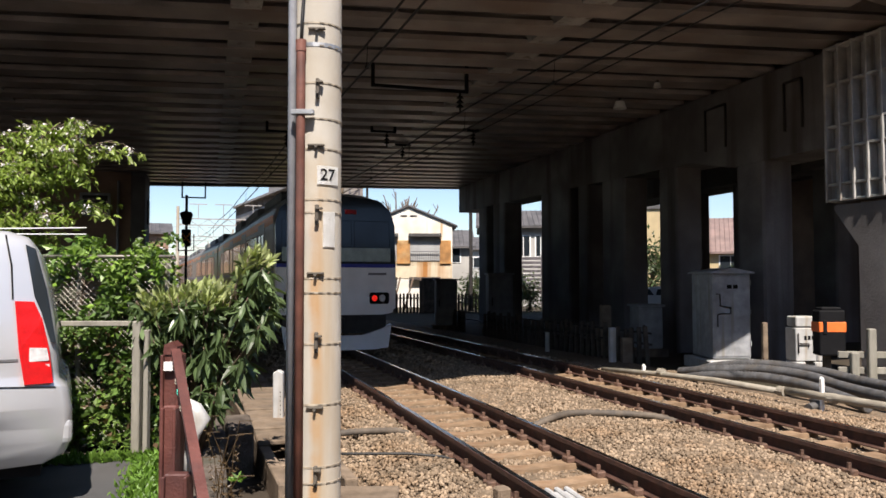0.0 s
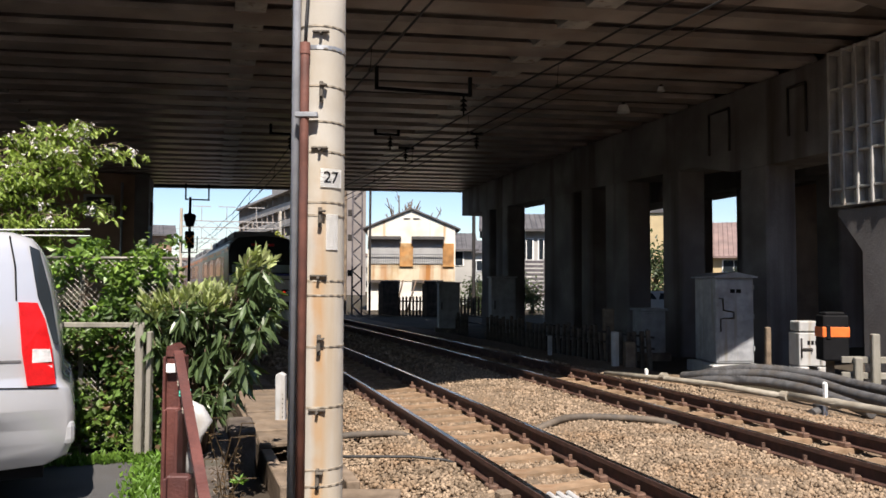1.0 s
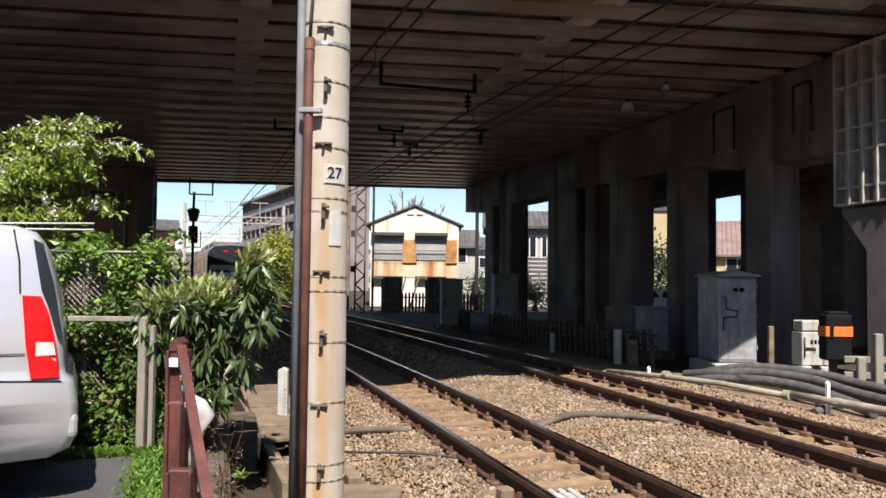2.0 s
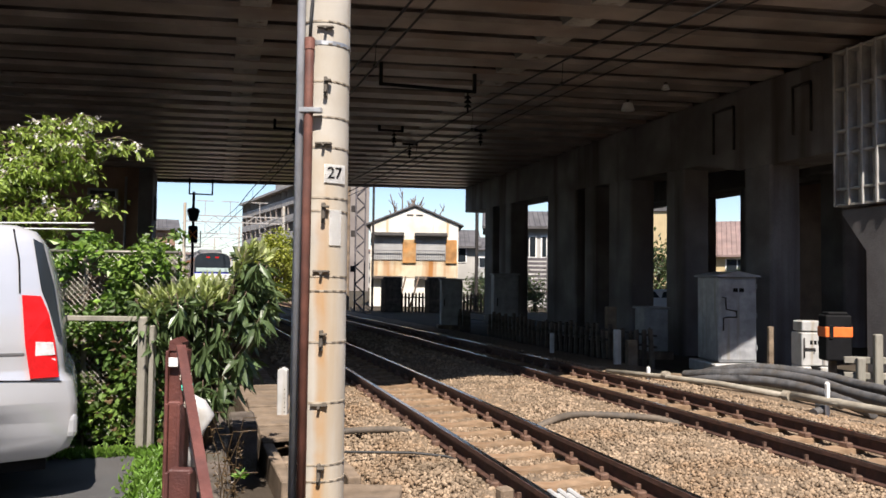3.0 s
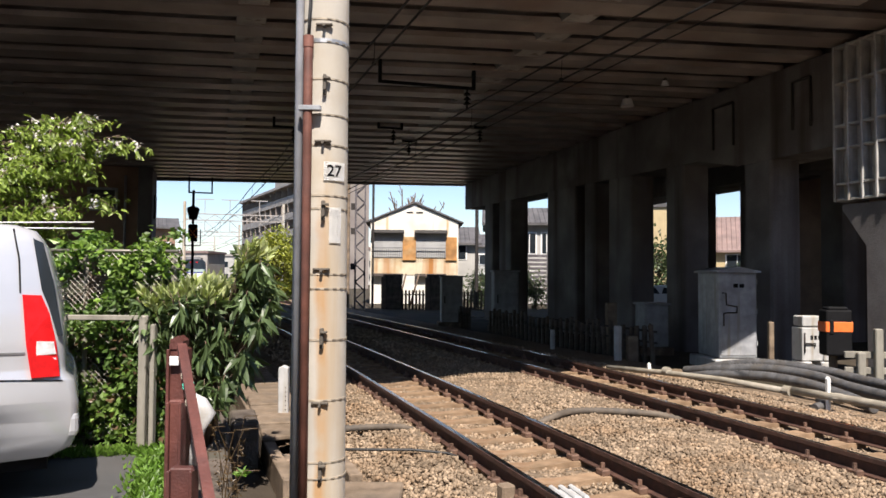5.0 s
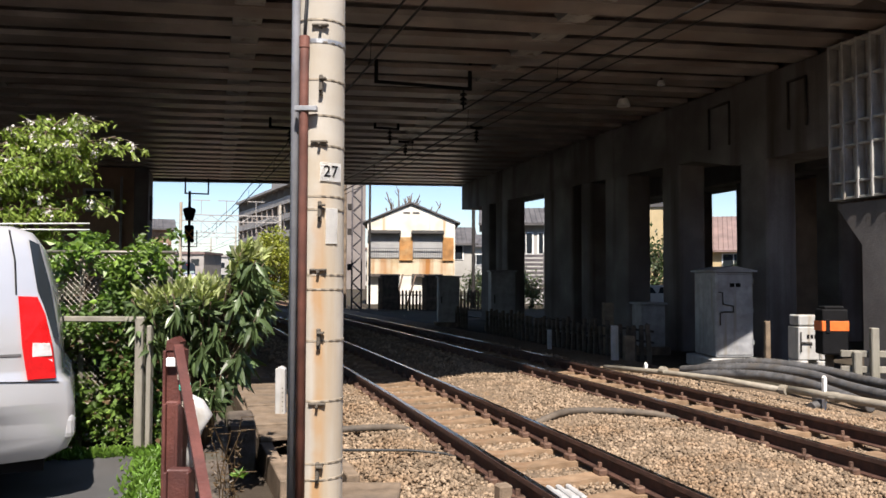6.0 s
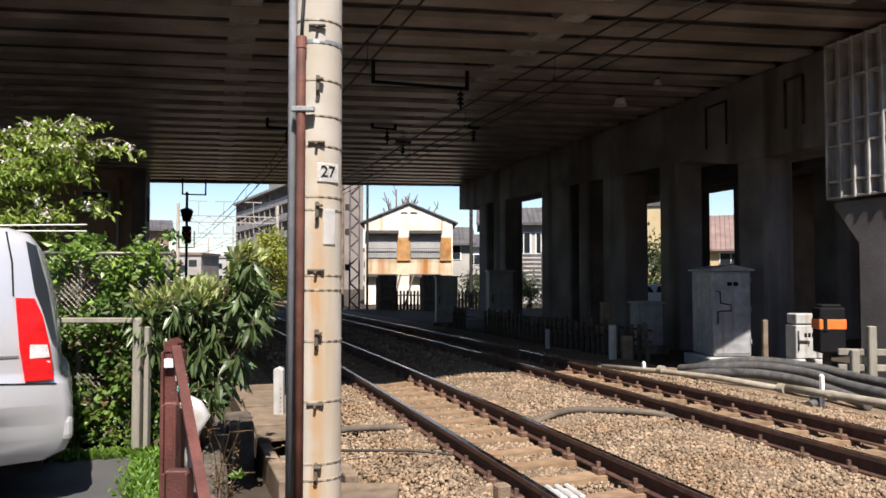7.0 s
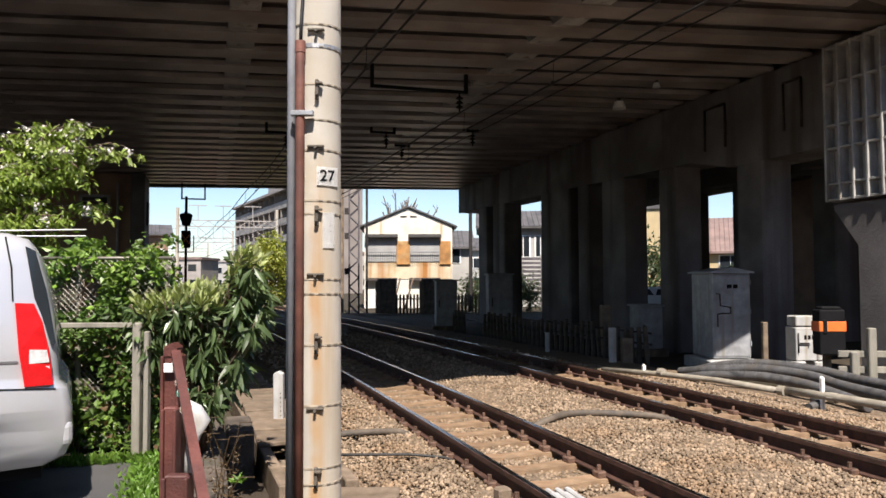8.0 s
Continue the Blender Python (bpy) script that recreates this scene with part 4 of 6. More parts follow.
def build_fence():
    f = thing("chain_link_fence", TURN, "rusty chain-link fence on pale weathered posts, overgrown with ivy", "fence")
    d = 6.62
    for x, z1, w in ((-2.62, 1.15, 0.034), (-2.535, 1.08, 0.02)):
        bm = bmesh.new()
        bx(bm, x - w, x + w, d - 0.04, d + 0.04, -0.1, z1, 0.008)
        part("post", bm, M_oldwood, f)
    bm = bmesh.new()
    bx(bm, -3.45, -2.58, d - 0.03, d + 0.03, 1.11, 1.155, 0.006)
    part("top_rail", bm, M_oldwood, f)
    bm = bmesh.new()
    x0, x1, z0, z1, dd = -3.75, -2.45, 0.02, 1.72, 6.95
    st = 0.052
    k = -(z1 - z0)
    n = 0
    while k < (x1 - x0):
        for s in (1, -1):
            a = max(0.0, k)
            b = min(x1 - x0, k + (z1 - z0))
            if b > a + 0.02:
                pa, pb = (a, a - k), (b, b - k)
                if s < 0:
                    pa, pb = (x1 - x0 - pa[0], pa[1]), (x1 - x0 - pb[0], pb[1])
                cyl(bm, (x0 + pa[0], dd + s * 0.003, z0 + pa[1]), (x0 + pb[0], dd + s * 0.003, z0 + pb[1]), 0.0022, n=3, caps=False)
        k += st
    tube(bm, [(x0, dd, z1), (x1, dd, z1)], 0.015, 6)
    part("wire_mesh", bm, M_wire, f, "diamond wire mesh")
    for x in (-3.3, -2.50):
        bm = bmesh.new()
        cyl(bm, (x, dd + 0.03, -0.1), (x, dd + 0.03, 1.66), 0.022, n=10)
        part("steel_post", bm, M_oldwood, f)

def build_ivy():
    rng = random.Random(11)
    iv = thing("ivy_hedge", TURN, "dense tangle of ivy and bramble over the chain-link fence", "hedge")
    def inside(x, z):
        edge = 1.72 + 0.16 * math.sin(x * 7) + 0.1 * math.sin(x * 17)
        return z < edge
    spots, dry, new_l = [], [], []
    for _ in range(17000):
        x, z = rng.uniform(-4.7, -2.5), rng.uniform(0.03, 1.95)
        lump = noise.noise(Vector((x * 2.2, z * 2.2, 3.0)))
        if not inside(x, z) or lump < (0.12 if 1.15 < z < 1.52 else -0.3):
            continue
        y = (7.14 if z > 1.1 else 7.0) - 0.25 * lump + rng.uniform(-0.2, 0.3)
        d = (rng.gauss(0, 1), -0.9 + rng.gauss(0, 0.5), rng.gauss(-0.25, 0.7))
        r = rng.random()
        (dry if r < 0.13 and z < 1.1 else new_l if (r > 0.8 and (z > 1.25 or z < 0.3 or r > 0.93)) else spots).append(((x, y, z), d, rng.uniform(0.55, 1.35)))
    for _ in range(850):
        x = rng.uniform(-3.55, -2.48)
        z = 1.66 + 0.10 * math.sin(x * 11) + rng.gauss(0, 0.075)
        (new_l if rng.random() < 0.7 else spots).append(((x, 7.05 + rng.uniform(-0.25, 0.2), z), (rng.gauss(0, 1), -0.6 + rng.gauss(0, 0.5), rng.gauss(-0.4, 0.5)), rng.uniform(0.7, 1.2)))
    for nm, sp, mt, lab in (("foliage", spots, L_ivy, "dark green leaves"), ("dry_foliage", dry, L_ivydry, "withered brown leaves"), ("young_foliage", new_l, L_young, "fresh light green leaves")):
        ob = new(nm, leaves(nm, sp, 0.078, mt, rng, width=0.62))
        ob.parent = iv
        ob["label"] = lab
    bm = bmesh.new()
    for _ in range(190):
        x, z = rng.uniform(-4.3, -2.4), rng.uniform(0.0, 1.2)
        pts = [(x, rng.uniform(6.96, 7.2), z)]
        for k in range(5):
            q = pts[-1]
            pts.append((q[0] + rng.uniform(-0.13, 0.13), q[1] + rng.uniform(-0.05, 0.04), q[2] + rng.uniform(-0.05, 0.16)))
        tube(bm, pts, 0.005, 4)
    part("stem", bm, M_bark, iv, "tangled brown stems")
    # backing sheet: the shade deep between the leaves is put into its dark colour
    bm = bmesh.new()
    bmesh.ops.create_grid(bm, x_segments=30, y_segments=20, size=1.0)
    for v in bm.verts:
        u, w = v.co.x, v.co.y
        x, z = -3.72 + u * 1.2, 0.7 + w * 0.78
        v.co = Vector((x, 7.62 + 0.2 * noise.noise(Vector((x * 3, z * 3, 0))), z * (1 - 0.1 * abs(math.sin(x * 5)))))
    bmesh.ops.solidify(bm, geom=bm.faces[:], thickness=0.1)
    part("inner_growth", bm, mat("hedge_inner_shade", (0.022, 0.026, 0.012), 0.9, 0, 0.5, 18, 0.8, 60, tint=(0.03, 0.022, 0.014)), iv, "dark sheet standing in for shaded growth deep in the hedge")

def build_shrub():
    rng = random.Random(23)
    s = thing("evergreen_shrub", TURN @ pose(-2.22, 7.0, 0), "leafy evergreen shrub with long narrow leaves and pale young shoots", "shrub")
    bm = bmesh.new()
    old, young = [], []
    base = Vector((-0.05, 0.25, -0.3))
    def top(u):
        return 1.40 + 0.07 * math.sin(u * 9.0 + 1.0) + 0.50 * math.exp(-((u - 0.50) / 0.17) ** 2) + 0.07 * math.exp(-((u + 0.22) / 0.14) ** 2)
    def low(u):
        return 0.98 if u < -0.15 else 0.98 - 0.45 * min(1.0, (u + 0.15) / 0.3) + (0.5 * max(0.0, u - 0.3) / 0.25)
    for i in range(150):
        u = rng.uniform(-0.56, 0.62)
        hi = top(u)
        upper = i < 62
        z = hi - rng.uniform(0.0, 0.13) if upper else rng.uniform(min(low(u), hi - 0.1), hi - 0.05)
        y = rng.uniform(-0.38, 0.3)
        tip = Vector((u, y, z))
        fork = Vector((u * 0.35, y * 0.4 + 0.1, z * 0.55))
        mid = Vector((u * 0.8, y * 0.8, z - 0.2))
        tube(bm, [base, fork, mid, tip], lambda k: (0.014, 0.010, 0.006, 0.004)[k], 5)
        way = (tip - mid).normalized()
        nl = rng.randint(15, 20)
        for k in range(nl):
            a = k * 2.4 + rng.uniform(-0.3, 0.3)
            f = k / nl
            out = Vector((math.cos(a), math.sin(a), 0))
            p = tip - way * (0.17 * (1 - f)) + out * 0.006
            if upper and f > 0.25:
                young.append((p, out * (1.0 - 0.75 * f) + way * 0.9 + Vector((0.1, 0, 0.25)), rng.uniform(0.6, 1.0)))
            elif upper or rng.random() < 0.3:
                old.append((p, out * 0.9 + Vector((0, 0, rng.uniform(-0.5, 0.5))), rng.uniform(0.75, 1.1)))
            else:
                old.append((p, out * 0.6 + Vector((0, -0.1, rng.uniform(-1.5, -0.2))), rng.uniform(0.85, 1.3)))
    part("branching", bm, M_bark, s)
    for nm, sp, mt, lab in (("leaves", old, L_shrub, "long dark green leaves"), ("young_leaves", young, L_shrubnew, "pale young leaves")):
        ob = new(nm, leaves(nm, sp, 0.165, mt, rng, width=0.27, droop=0.18, full=True))
        ob.parent = s
        ob["label"] = lab
    return s

def build_cherry():
    rng = random.Random(31)
    t = thing("cherry_tree", TURN @ pose(-5.74, 8.0, 0), "cherry tree with fresh green leaves and last white blossoms", "tree")
    bm = bmesh.new()
    tube(bm, [(0, 0, -0.2), (0.05, 0, 0.8), (0.02, 0.05, 1.6), (0.12, 0, 2.3)], lambda k: (0.16, 0.12, 0.10, 0.08)[k], 10)
    part("trunk", bm, M_bark, t)
    bm = bmesh.new()
    leaf, petal = [], []
    ends = [(2.28, -0.2, 3.0), (2.2, -0.1, 2.85), (2.05, -0.3, 2.62), (2.3, -0.25, 2.95), (2.0, -0.2, 3.1), (1.85, -0.3, 3.05), (1.85, 0.1, 2.72), (2.0, -0.1, 2.3), (1.95, -0.4, 2.18), (1.7, -0.3, 3.0), (1.5, -0.5, 2.5), (1.0, -0.4, 2.9), (0.7, -0.3, 3.2), (1.2, -0.2, 2.1), (1.6, 0.1, 1.95), (0.4, -0.5, 2.6), (1.7, -0.2, 2.5), (0.9, -0.5, 2.4), (0.2, 0.3, 3.3), (-0.8, 0.0, 3.1), (-0.9, -0.2, 2.4), (-0.3, -0.3, 3.5)]
    for e in ends:
        e = Vector(e)
        b = Vector((0.12, 0, 2.2 + rng.uniform(-0.6, 0.1)))
        pts = [b + (e - b) * f + Vector((rng.uniform(-0.07, 0.07), rng.uniform(-0.07, 0.07), 0.14 * math.sin(f * 3.14) + rng.uniform(-0.05, 0.05))) for f in (0, 0.2, 0.4, 0.6, 0.8, 1.0)]
        tube(bm, pts, lambda k: 0.03 - 0.0046 * k, 6)
        for i in range(2, 6):
            for _ in range(4):
                q = pts[i] + (pts[i - 1] - pts[i]) * rng.random()
                w = Vector((rng.uniform(-0.4, 0.5), rng.uniform(-0.4, 0.25), rng.uniform(-0.2, 0.08)))
                tube(bm, [q, q + w * 0.5 + Vector((0, 0, 0.05)), q + w], lambda k: 0.008 - 0.003 * k, 4)
                for _ in range(46):
                    f = rng.uniform(0.1, 1.05)
                    c = q + w * f + Vector((rng.gauss(0, 0.045), rng.gauss(0, 0.05), rng.gauss(-0.01, 0.028)))
                    leaf.append((c, (rng.gauss(0.2, 0.7), rng.gauss(0, 0.7), rng.uniform(-1.1, 0.05)), rng.uniform(0.7, 1.25)))
                if rng.random() < (0.9 if i < 4 else 0.5):
                    for _ in range(3):
                        c = q + w * rng.uniform(0.1, 0.8) + Vector((rng.gauss(0, 0.04), -0.05, rng.gauss(0, 0.05)))
                        for _ in range(8):
                            petal.append((c + Vector((rng.gauss(0, 0.018), rng.gauss(0, 0.018), rng.gauss(0, 0.018))), (rng.gauss(0, 1), rng.gauss(-0.3, 1), rng.gauss(0, 1)), rng.uniform(0.7, 1.2)))
    part("branching", bm, M_bark, t, "thin brown limbs")
    for nm, sp, sz, mt, wd, lab in (("crown", leaf, 0.066, L_cherry, 0.40, "fresh green leaves"), ("blossom", petal, 0.032, M_petal, 0.9, "white blossoms")):
        ob = new(nm, leaves(nm, sp, sz, mt, rng, width=wd, droop=0.2, full=(nm == "crown")))
        ob.parent = t
        ob["label"] = lab

def build_grass():
    rng = random.Random(8)
    spots = []
    for _ in range(2600):
        y = rng.uniform(4.6, 6.9)
        x = -0.36 + rng.gauss(0, 0.085) - 0.02 * (y - 5)
        spots.append(((x, y, -0.02 + rng.uniform(0, 0.10)), (rng.gauss(0, 0.6), rng.gauss(0, 0.6), rng.uniform(0.3, 1.2)), rng.uniform(0.5, 1.2)))
    for _ in range(700):
        x = rng.uniform(-1.5, -0.5)
        spots.append(((x, 7.0 + rng.uniform(-0.08, 0.12), 0.0), (rng.gauss(0, 0.5), rng.gauss(-0.2, 0.5), 1), rng.uniform(0.6, 1.5)))
    ob = new("grass", leaves("grass", spots, 0.065, L_grass, rng, width=0.5))
    tagged(ob, "bright green low weeds along the asphalt edge", "grass", kind="stuff")
    w = thing("dry_weed", pose(0.0, 0, 0), "dry weed stalks with a few green leaves by the wall", "weed")
    sp, sp2 = [], []
    for k in range(9):
        x, y = 0.08 + rng.uniform(-0.12, 0.14), 5.0 + rng.uniform(-0.2, 0.9)
        h = rng.uniform(0.25, 0.55)
        lean = rng.uniform(-0.14, 0.14)
        pts = [(x, y, -0.15), (x + lean * 0.3, y, h * 0.5), (x + lean, y - 0.03, h), (x + lean + 0.09, y - 0.05, h + 0.0)]
        bm = bmesh.new()
        tube(bm, pts, 0.004, 4)
        part("stalk", bm, L_ivydry, w)
        for _ in range(26):
            f = rng.random()
            sp.append(((x + lean * f, y, -0.1 + h * f), (rng.gauss(0, 1), rng.gauss(0, 1), rng.gauss(0, 0.6)), rng.uniform(0.3, 0.8)))
    for _ in range(22):
        sp2.append(((0.2, 5.15, 0.22), (rng.gauss(0, 1), rng.gauss(0, 1), rng.uniform(0, 0.8)), rng.uniform(0.8, 1.3)))
    for nm, q, mt in (("dry_leaves", sp, L_ivydry), ("green_leaves", sp2, L_grass)):
        ob = new(nm, leaves(nm, q, 0.06, mt, rng, width=0.4))
        ob.parent = w

build_trough()
build_marker(0.78, 8.85, 0.62, 0.055, 2)
build_marker(0.87, 8.15, 0.55, 0.05, -2)
build_barrier()
build_fence()
build_ivy()
for z, b in ((1.93, 0.05), (1.99, 0.10)):
    bm = bmesh.new()
    tube(bm, [(-6.5, 6.6, z + 0.25), (-4.6, 6.7, z - b * 0.4), (-3.3, 7.1, z)], 0.007, 5)
    ob = tagged(part("pale_cable", bm, M_white), "thin pale cable slung beside the hedge", "cable", "slung cables")
    ob.matrix_basis = TURN
SHRUB = build_shrub()
build_cherry()
build_grass()

# ---------- trackside, pier side ----------
def build_cabinet():
    c = thing("relay_cabinet", pose(9.87, 13.4, -0.2, 0, 0, -12), "tall grey steel relay cabinet on a concrete plinth", "cabinet")
    w, d, h = 0.80, 1.05, 1.84
    bm = bmesh.new()
    bx(bm, 0, w, 0, d, 0.1, h, 0.02)
    b = part("body", bm, M_cab, c)
    bm = bmesh.new()
    prism(bm, [(-0.06, h), (-0.06, h + 0.03), (w / 2, h + 0.12), (w + 0.06, h + 0.03), (w + 0.06, h)], -0.07, d + 0.06, "y")
    part("roof", bm, M_cab, c, "shallow pitched steel roof")
    bm = bmesh.new()
    bx(bm, 0.03, w - 0.03, -0.022, -0.002, 0.15, h - 0.05, 0.008)
    dr = part("door", bm, M_cab, c)
    bm = bmesh.new()
    tube(bm, [(0.08, -0.04, 0.75), (0.08, -0.04, 1.0), (0.16, -0.04, 1.02), (0.36, -0.04, 1.02), (0.36, -0.04, 1.14), (0.14, -0.04, 1.18), (0.13, -0.04, 1.42), (0.05, -0.04, 1.42)], 0.014, 6)
    part("handle", bm, M_dark, dr, "dark bar handle")
    for k in (0, 1):
        bm = bmesh.new()
        bx(bm, 0.29 + k * 0.13, 0.39 + k * 0.13, -0.028, -0.02, 1.53, 1.61)
        part("lettering_bar", bm, M_black, dr)
    for z in (0.35, 1.0, 1.6):
        bm = bmesh.new()
        cyl(bm, (w - 0.01, -0.02, z), (w - 0.01, -0.02, z + 0.1), 0.014, n=8)
        part("hinge", bm, M_cab, dr)
    bm = bmesh.new()
    bx(bm, -0.16, w + 0.12, -0.18, d + 0.1, -0.15, 0.08, 0.02)
    part("plinth", bm, M_cabw, c, "concrete plinth")

def build_small_box():
    c = thing("equipment_box", pose(10.85, 12.2, -0.2, 0, 0, -14), "small pale grey trackside equipment box on block feet", "equipment box")
    bm = bmesh.new()
    bx(bm, 0, 0.47, 0, 0.42, 0.14, 0.78, 0.015)
    part("body", bm, M_cabw, c)
    bm = bmesh.new()
    bx(bm, 0.02, 0.46, 0.02, 0.4, 0.80, 1.0, 0.02)
    part("upper_box", bm, M_cabw, c)
    bm = bmesh.new()
    bx(bm, 0.40, 0.56, -0.05, 0.2, 0.14, 0.32, 0.02)
    part("side_box", bm, M_cabw, c)
    bm = bmesh.new()
    tube(bm, [(0.04, -0.02, 0.3), (0.04, -0.02, 0.68)], 0.014, 6)
    tube(bm, [(0.06, -0.03, 0.48), (0.24, -0.03, 0.48), (0.24, -0.03, 0.42)], 0.014, 6)
    part("handle", bm, M_dark, c, "dark lever handle")
    for k in range(4):
        bm = bmesh.new()
        bx(bm, 0.16 + k * 0.075, 0.21 + k * 0.075, -0.006, 0.004, 0.55, 0.63)
        part("lettering_bar", bm, M_black, c)
    for x0, x1 in ((-0.02, 0.18), (0.36, 0.6)):
        bm = bmesh.new()
        bx(bm, x0, x1, -0.04, 0.4, -0.25, 0.13, 0.02)
        part("block_foot", bm, M_cabw, c)

def build_orange():
    c = thing("covered_signal", pose(10.25, 10.75, -0.25, 0, 0, -20), "black covered signal head with an orange band on a grey post", "signal")
    bm = bmesh.new()
    cyl(bm, (0, 0.1, -0.2), (0, 0.1, 0.7), 0.07, 0.07, 12)
    part("post", bm, M_trough, c)
    bm = bmesh.new()
    bx(bm, -0.22, 0.22, -0.16, 0.16, 0.46, 1.24, 0.03, seg=2)
    bx(bm, -0.17, 0.17, -0.13, 0.13, 1.23, 1.29, 0.02)
    hd = part("hood", bm, M_black, c)
    bm = bmesh.new()
    bx(bm, -0.228, 0.228, -0.168, 0.168, 0.86, 1.04, 0.012)
    part("band", bm, M_orange, hd, "orange band")
    bm = bmesh.new()
    bx(bm, -0.165, -0.095, -0.18, -0.15, 0.83, 1.07, 0.01)
    part("buckle", bm, M_black, hd)

def corrugated(name, pts, r, label, category, group=""):
    P = [Vector(p) for p in pts]
    fine = []
    for i in range(len(P) - 1):
        a, b, c, d = P[max(i - 1, 0)], P[i], P[i + 1], P[min(i + 2, len(P) - 1)]
        n = max(2, int((c - b).length / 0.03))
        for k in range(n):
            t = k / n
            fine.append(0.5 * ((2 * b) + (c - a) * t + (2 * a - 5 * b + 4 * c - d) * t * t + (3 * b - a - 3 * c + d) * t ** 3))
    fine.append(P[-1])
    bm = bmesh.new()
    tube(bm, fine, lambda i: r * (1.0 if i % 2 else 0.78), 11)
    return tagged(part(name, bm, M_hose if name == "cable_hose" else M_tube), label, category, group)

def build_pipes():
    lab = "thick black corrugated cable duct lying on the ballast"
    corrugated("cable_duct", [(8.4, 12.4, -0.2), (8.5, 11.6, -0.08), (8.9, 10.9, 0.0), (9.1, 10.0, -0.02), (9.0, 9.2, -0.08), (8.85, 8.2, -0.1), (8.6, 5.5, -0.12)], 0.09, lab, "cable duct", "cable ducts")
    corrugated("cable_duct", [(8.1, 11.9, -0.25), (8.15, 11.2, -0.12), (8.45, 10.4, -0.05), (8.6, 9.6, -0.07), (8.55, 8.8, -0.14), (8.45, 8.2, -0.2)], 0.085, lab, "cable duct", "cable ducts")
    corrugated("cable_duct", [(8.7, 12.6, -0.25), (8.85, 11.9, -0.05), (9.2, 11.2, 0.05), (9.55, 10.3, 0.02), (9.6, 9.4, -0.05), (9.4, 7.5, -0.08), (9.2, 5.5, -0.1)], 0.085, lab, "cable duct", "cable ducts")
    corrugated("cable_duct", [(8.2, 8.9, -0.2), (7.9, 8.5, -0.17), (7.65, 8.4, -0.2)], 0.06, lab, "cable duct", "cable ducts")
    lab2 = "thin grey corrugated hose half buried in the ballast"
    corrugated("cable_hose", [(3.4, 8.05, -0.2), (3.75, 8.12, -0.09), (4.1, 8.25, -0.06), (4.6, 8.15, -0.07), (5.05, 7.98, -0.1), (5.4, 7.9, -0.2)], 0.045, lab2, "cable hose", "cable hoses")
    corrugated("cable_hose", [(0.95, 8.1, -0.2), (1.3, 8.15, -0.12), (1.7, 8.1, -0.1), (2.0, 8.15, -0.13), (2.15, 8.15, -0.2)], 0.04, lab2, "cable hose", "cable hoses")
    bm = bmesh.new()
    tube(bm, [(0.9, 7.3, -0.12), (1.3, 7.1, -0.1), (1.8, 6.95, -0.1), (2.1, 6.87, -0.13), (2.3, 6.85, -0.2)], 0.014, 6)
    tagged(part("ground_cable", bm, M_cable), "thin black cable lying across the ballast", "cable")
    p = thing("trackside_pipe", pose(0, 0, 0), "pale dusty pipe run on short stakes beside the rail", "pipe")
    bm = bmesh.new()
    tube(bm, [(6.9, 12.6, -0.12), (7.3, 11.4, -0.08), (7.55, 10.2, -0.05), (7.72, 8.95, -0.06)], 0.045, 10)
    part("rear_length", bm, M_pipe, p)
    bm = bmesh.new()
    tube(bm, [(7.74, 8.9, -0.04), (7.84, 8.3, -0.04), (7.95, 7.2, -0.04), (8.0, 4.5, -0.05)], 0.055, 10)
    part("front_length", bm, M_pipe, p)
    for x, y, h in ((7.83, 8.35, 0.22), (7.2, 11.7, 0.06)):
        bm = bmesh.new()
        prism(bm, [(-0.02, -0.3), (-0.025, h - 0.03), (0, h), (0.025, h - 0.03), (0.02, -0.3)], -0.02, 0.02, "y")
        bmesh.ops.translate(bm, verts=bm.verts[:], vec=(x, y, 0))
        part("stake", bm, M_white, p, "white stake")
    for x, y in ((7.70, 8.95), (7.86, 8.2), (7.32, 11.35)):
        bm = bmesh.new()
        cyl(bm, (x - 0.01, y + 0.05, -0.05), (x + 0.01, y - 0.05, -0.05), 0.07, n=12)
        part("pipe_joint", bm, M_pipe, p)
    # ends of earthing gear between the rails
    s = thing("rail_clamp_box", pose(2.42, 4.98, -0.16, 0, 0, -4), "pale grey bolted box fixed between the rails", "track fitting")
    bm = bmesh.new()
    bx(bm, -0.14, 0.1, -0.14, 0.12, -0.05, 0.15, 0.03, seg=2)
    part("cover", bm, M_cabw, s)
    for k in range(3):
        bm = bmesh.new()
        bx(bm, -0.1 + k * 0.075, -0.06 + k * 0.075, -0.17, 0.15, 0.13, 0.17, 0.01)
        part("rib", bm, M_cabw, s)
    s = thing("concrete_stub", pose(2.12, 5.42, -0.2, 0, 0, 8), "small square concrete stub beside the rail", "stub post")
    bm = bmesh.new()
    bx(bm, -0.055, 0.055, -0.055, 0.055, -0.1, 0.16, 0.015)
    part("block", bm, M_trough, s)
    s = thing("concrete_slab", pose(1.15, 5.9, -0.2, 0, 0, -17), "flat dusty concrete slab lying in the ballast", "slab")
    bm = bmesh.new()
    bx(bm, -0.22, 0.28, -0.35, 0.28, -0.04, 0.05, 0.015)
    part("block", bm, M_trough, s)

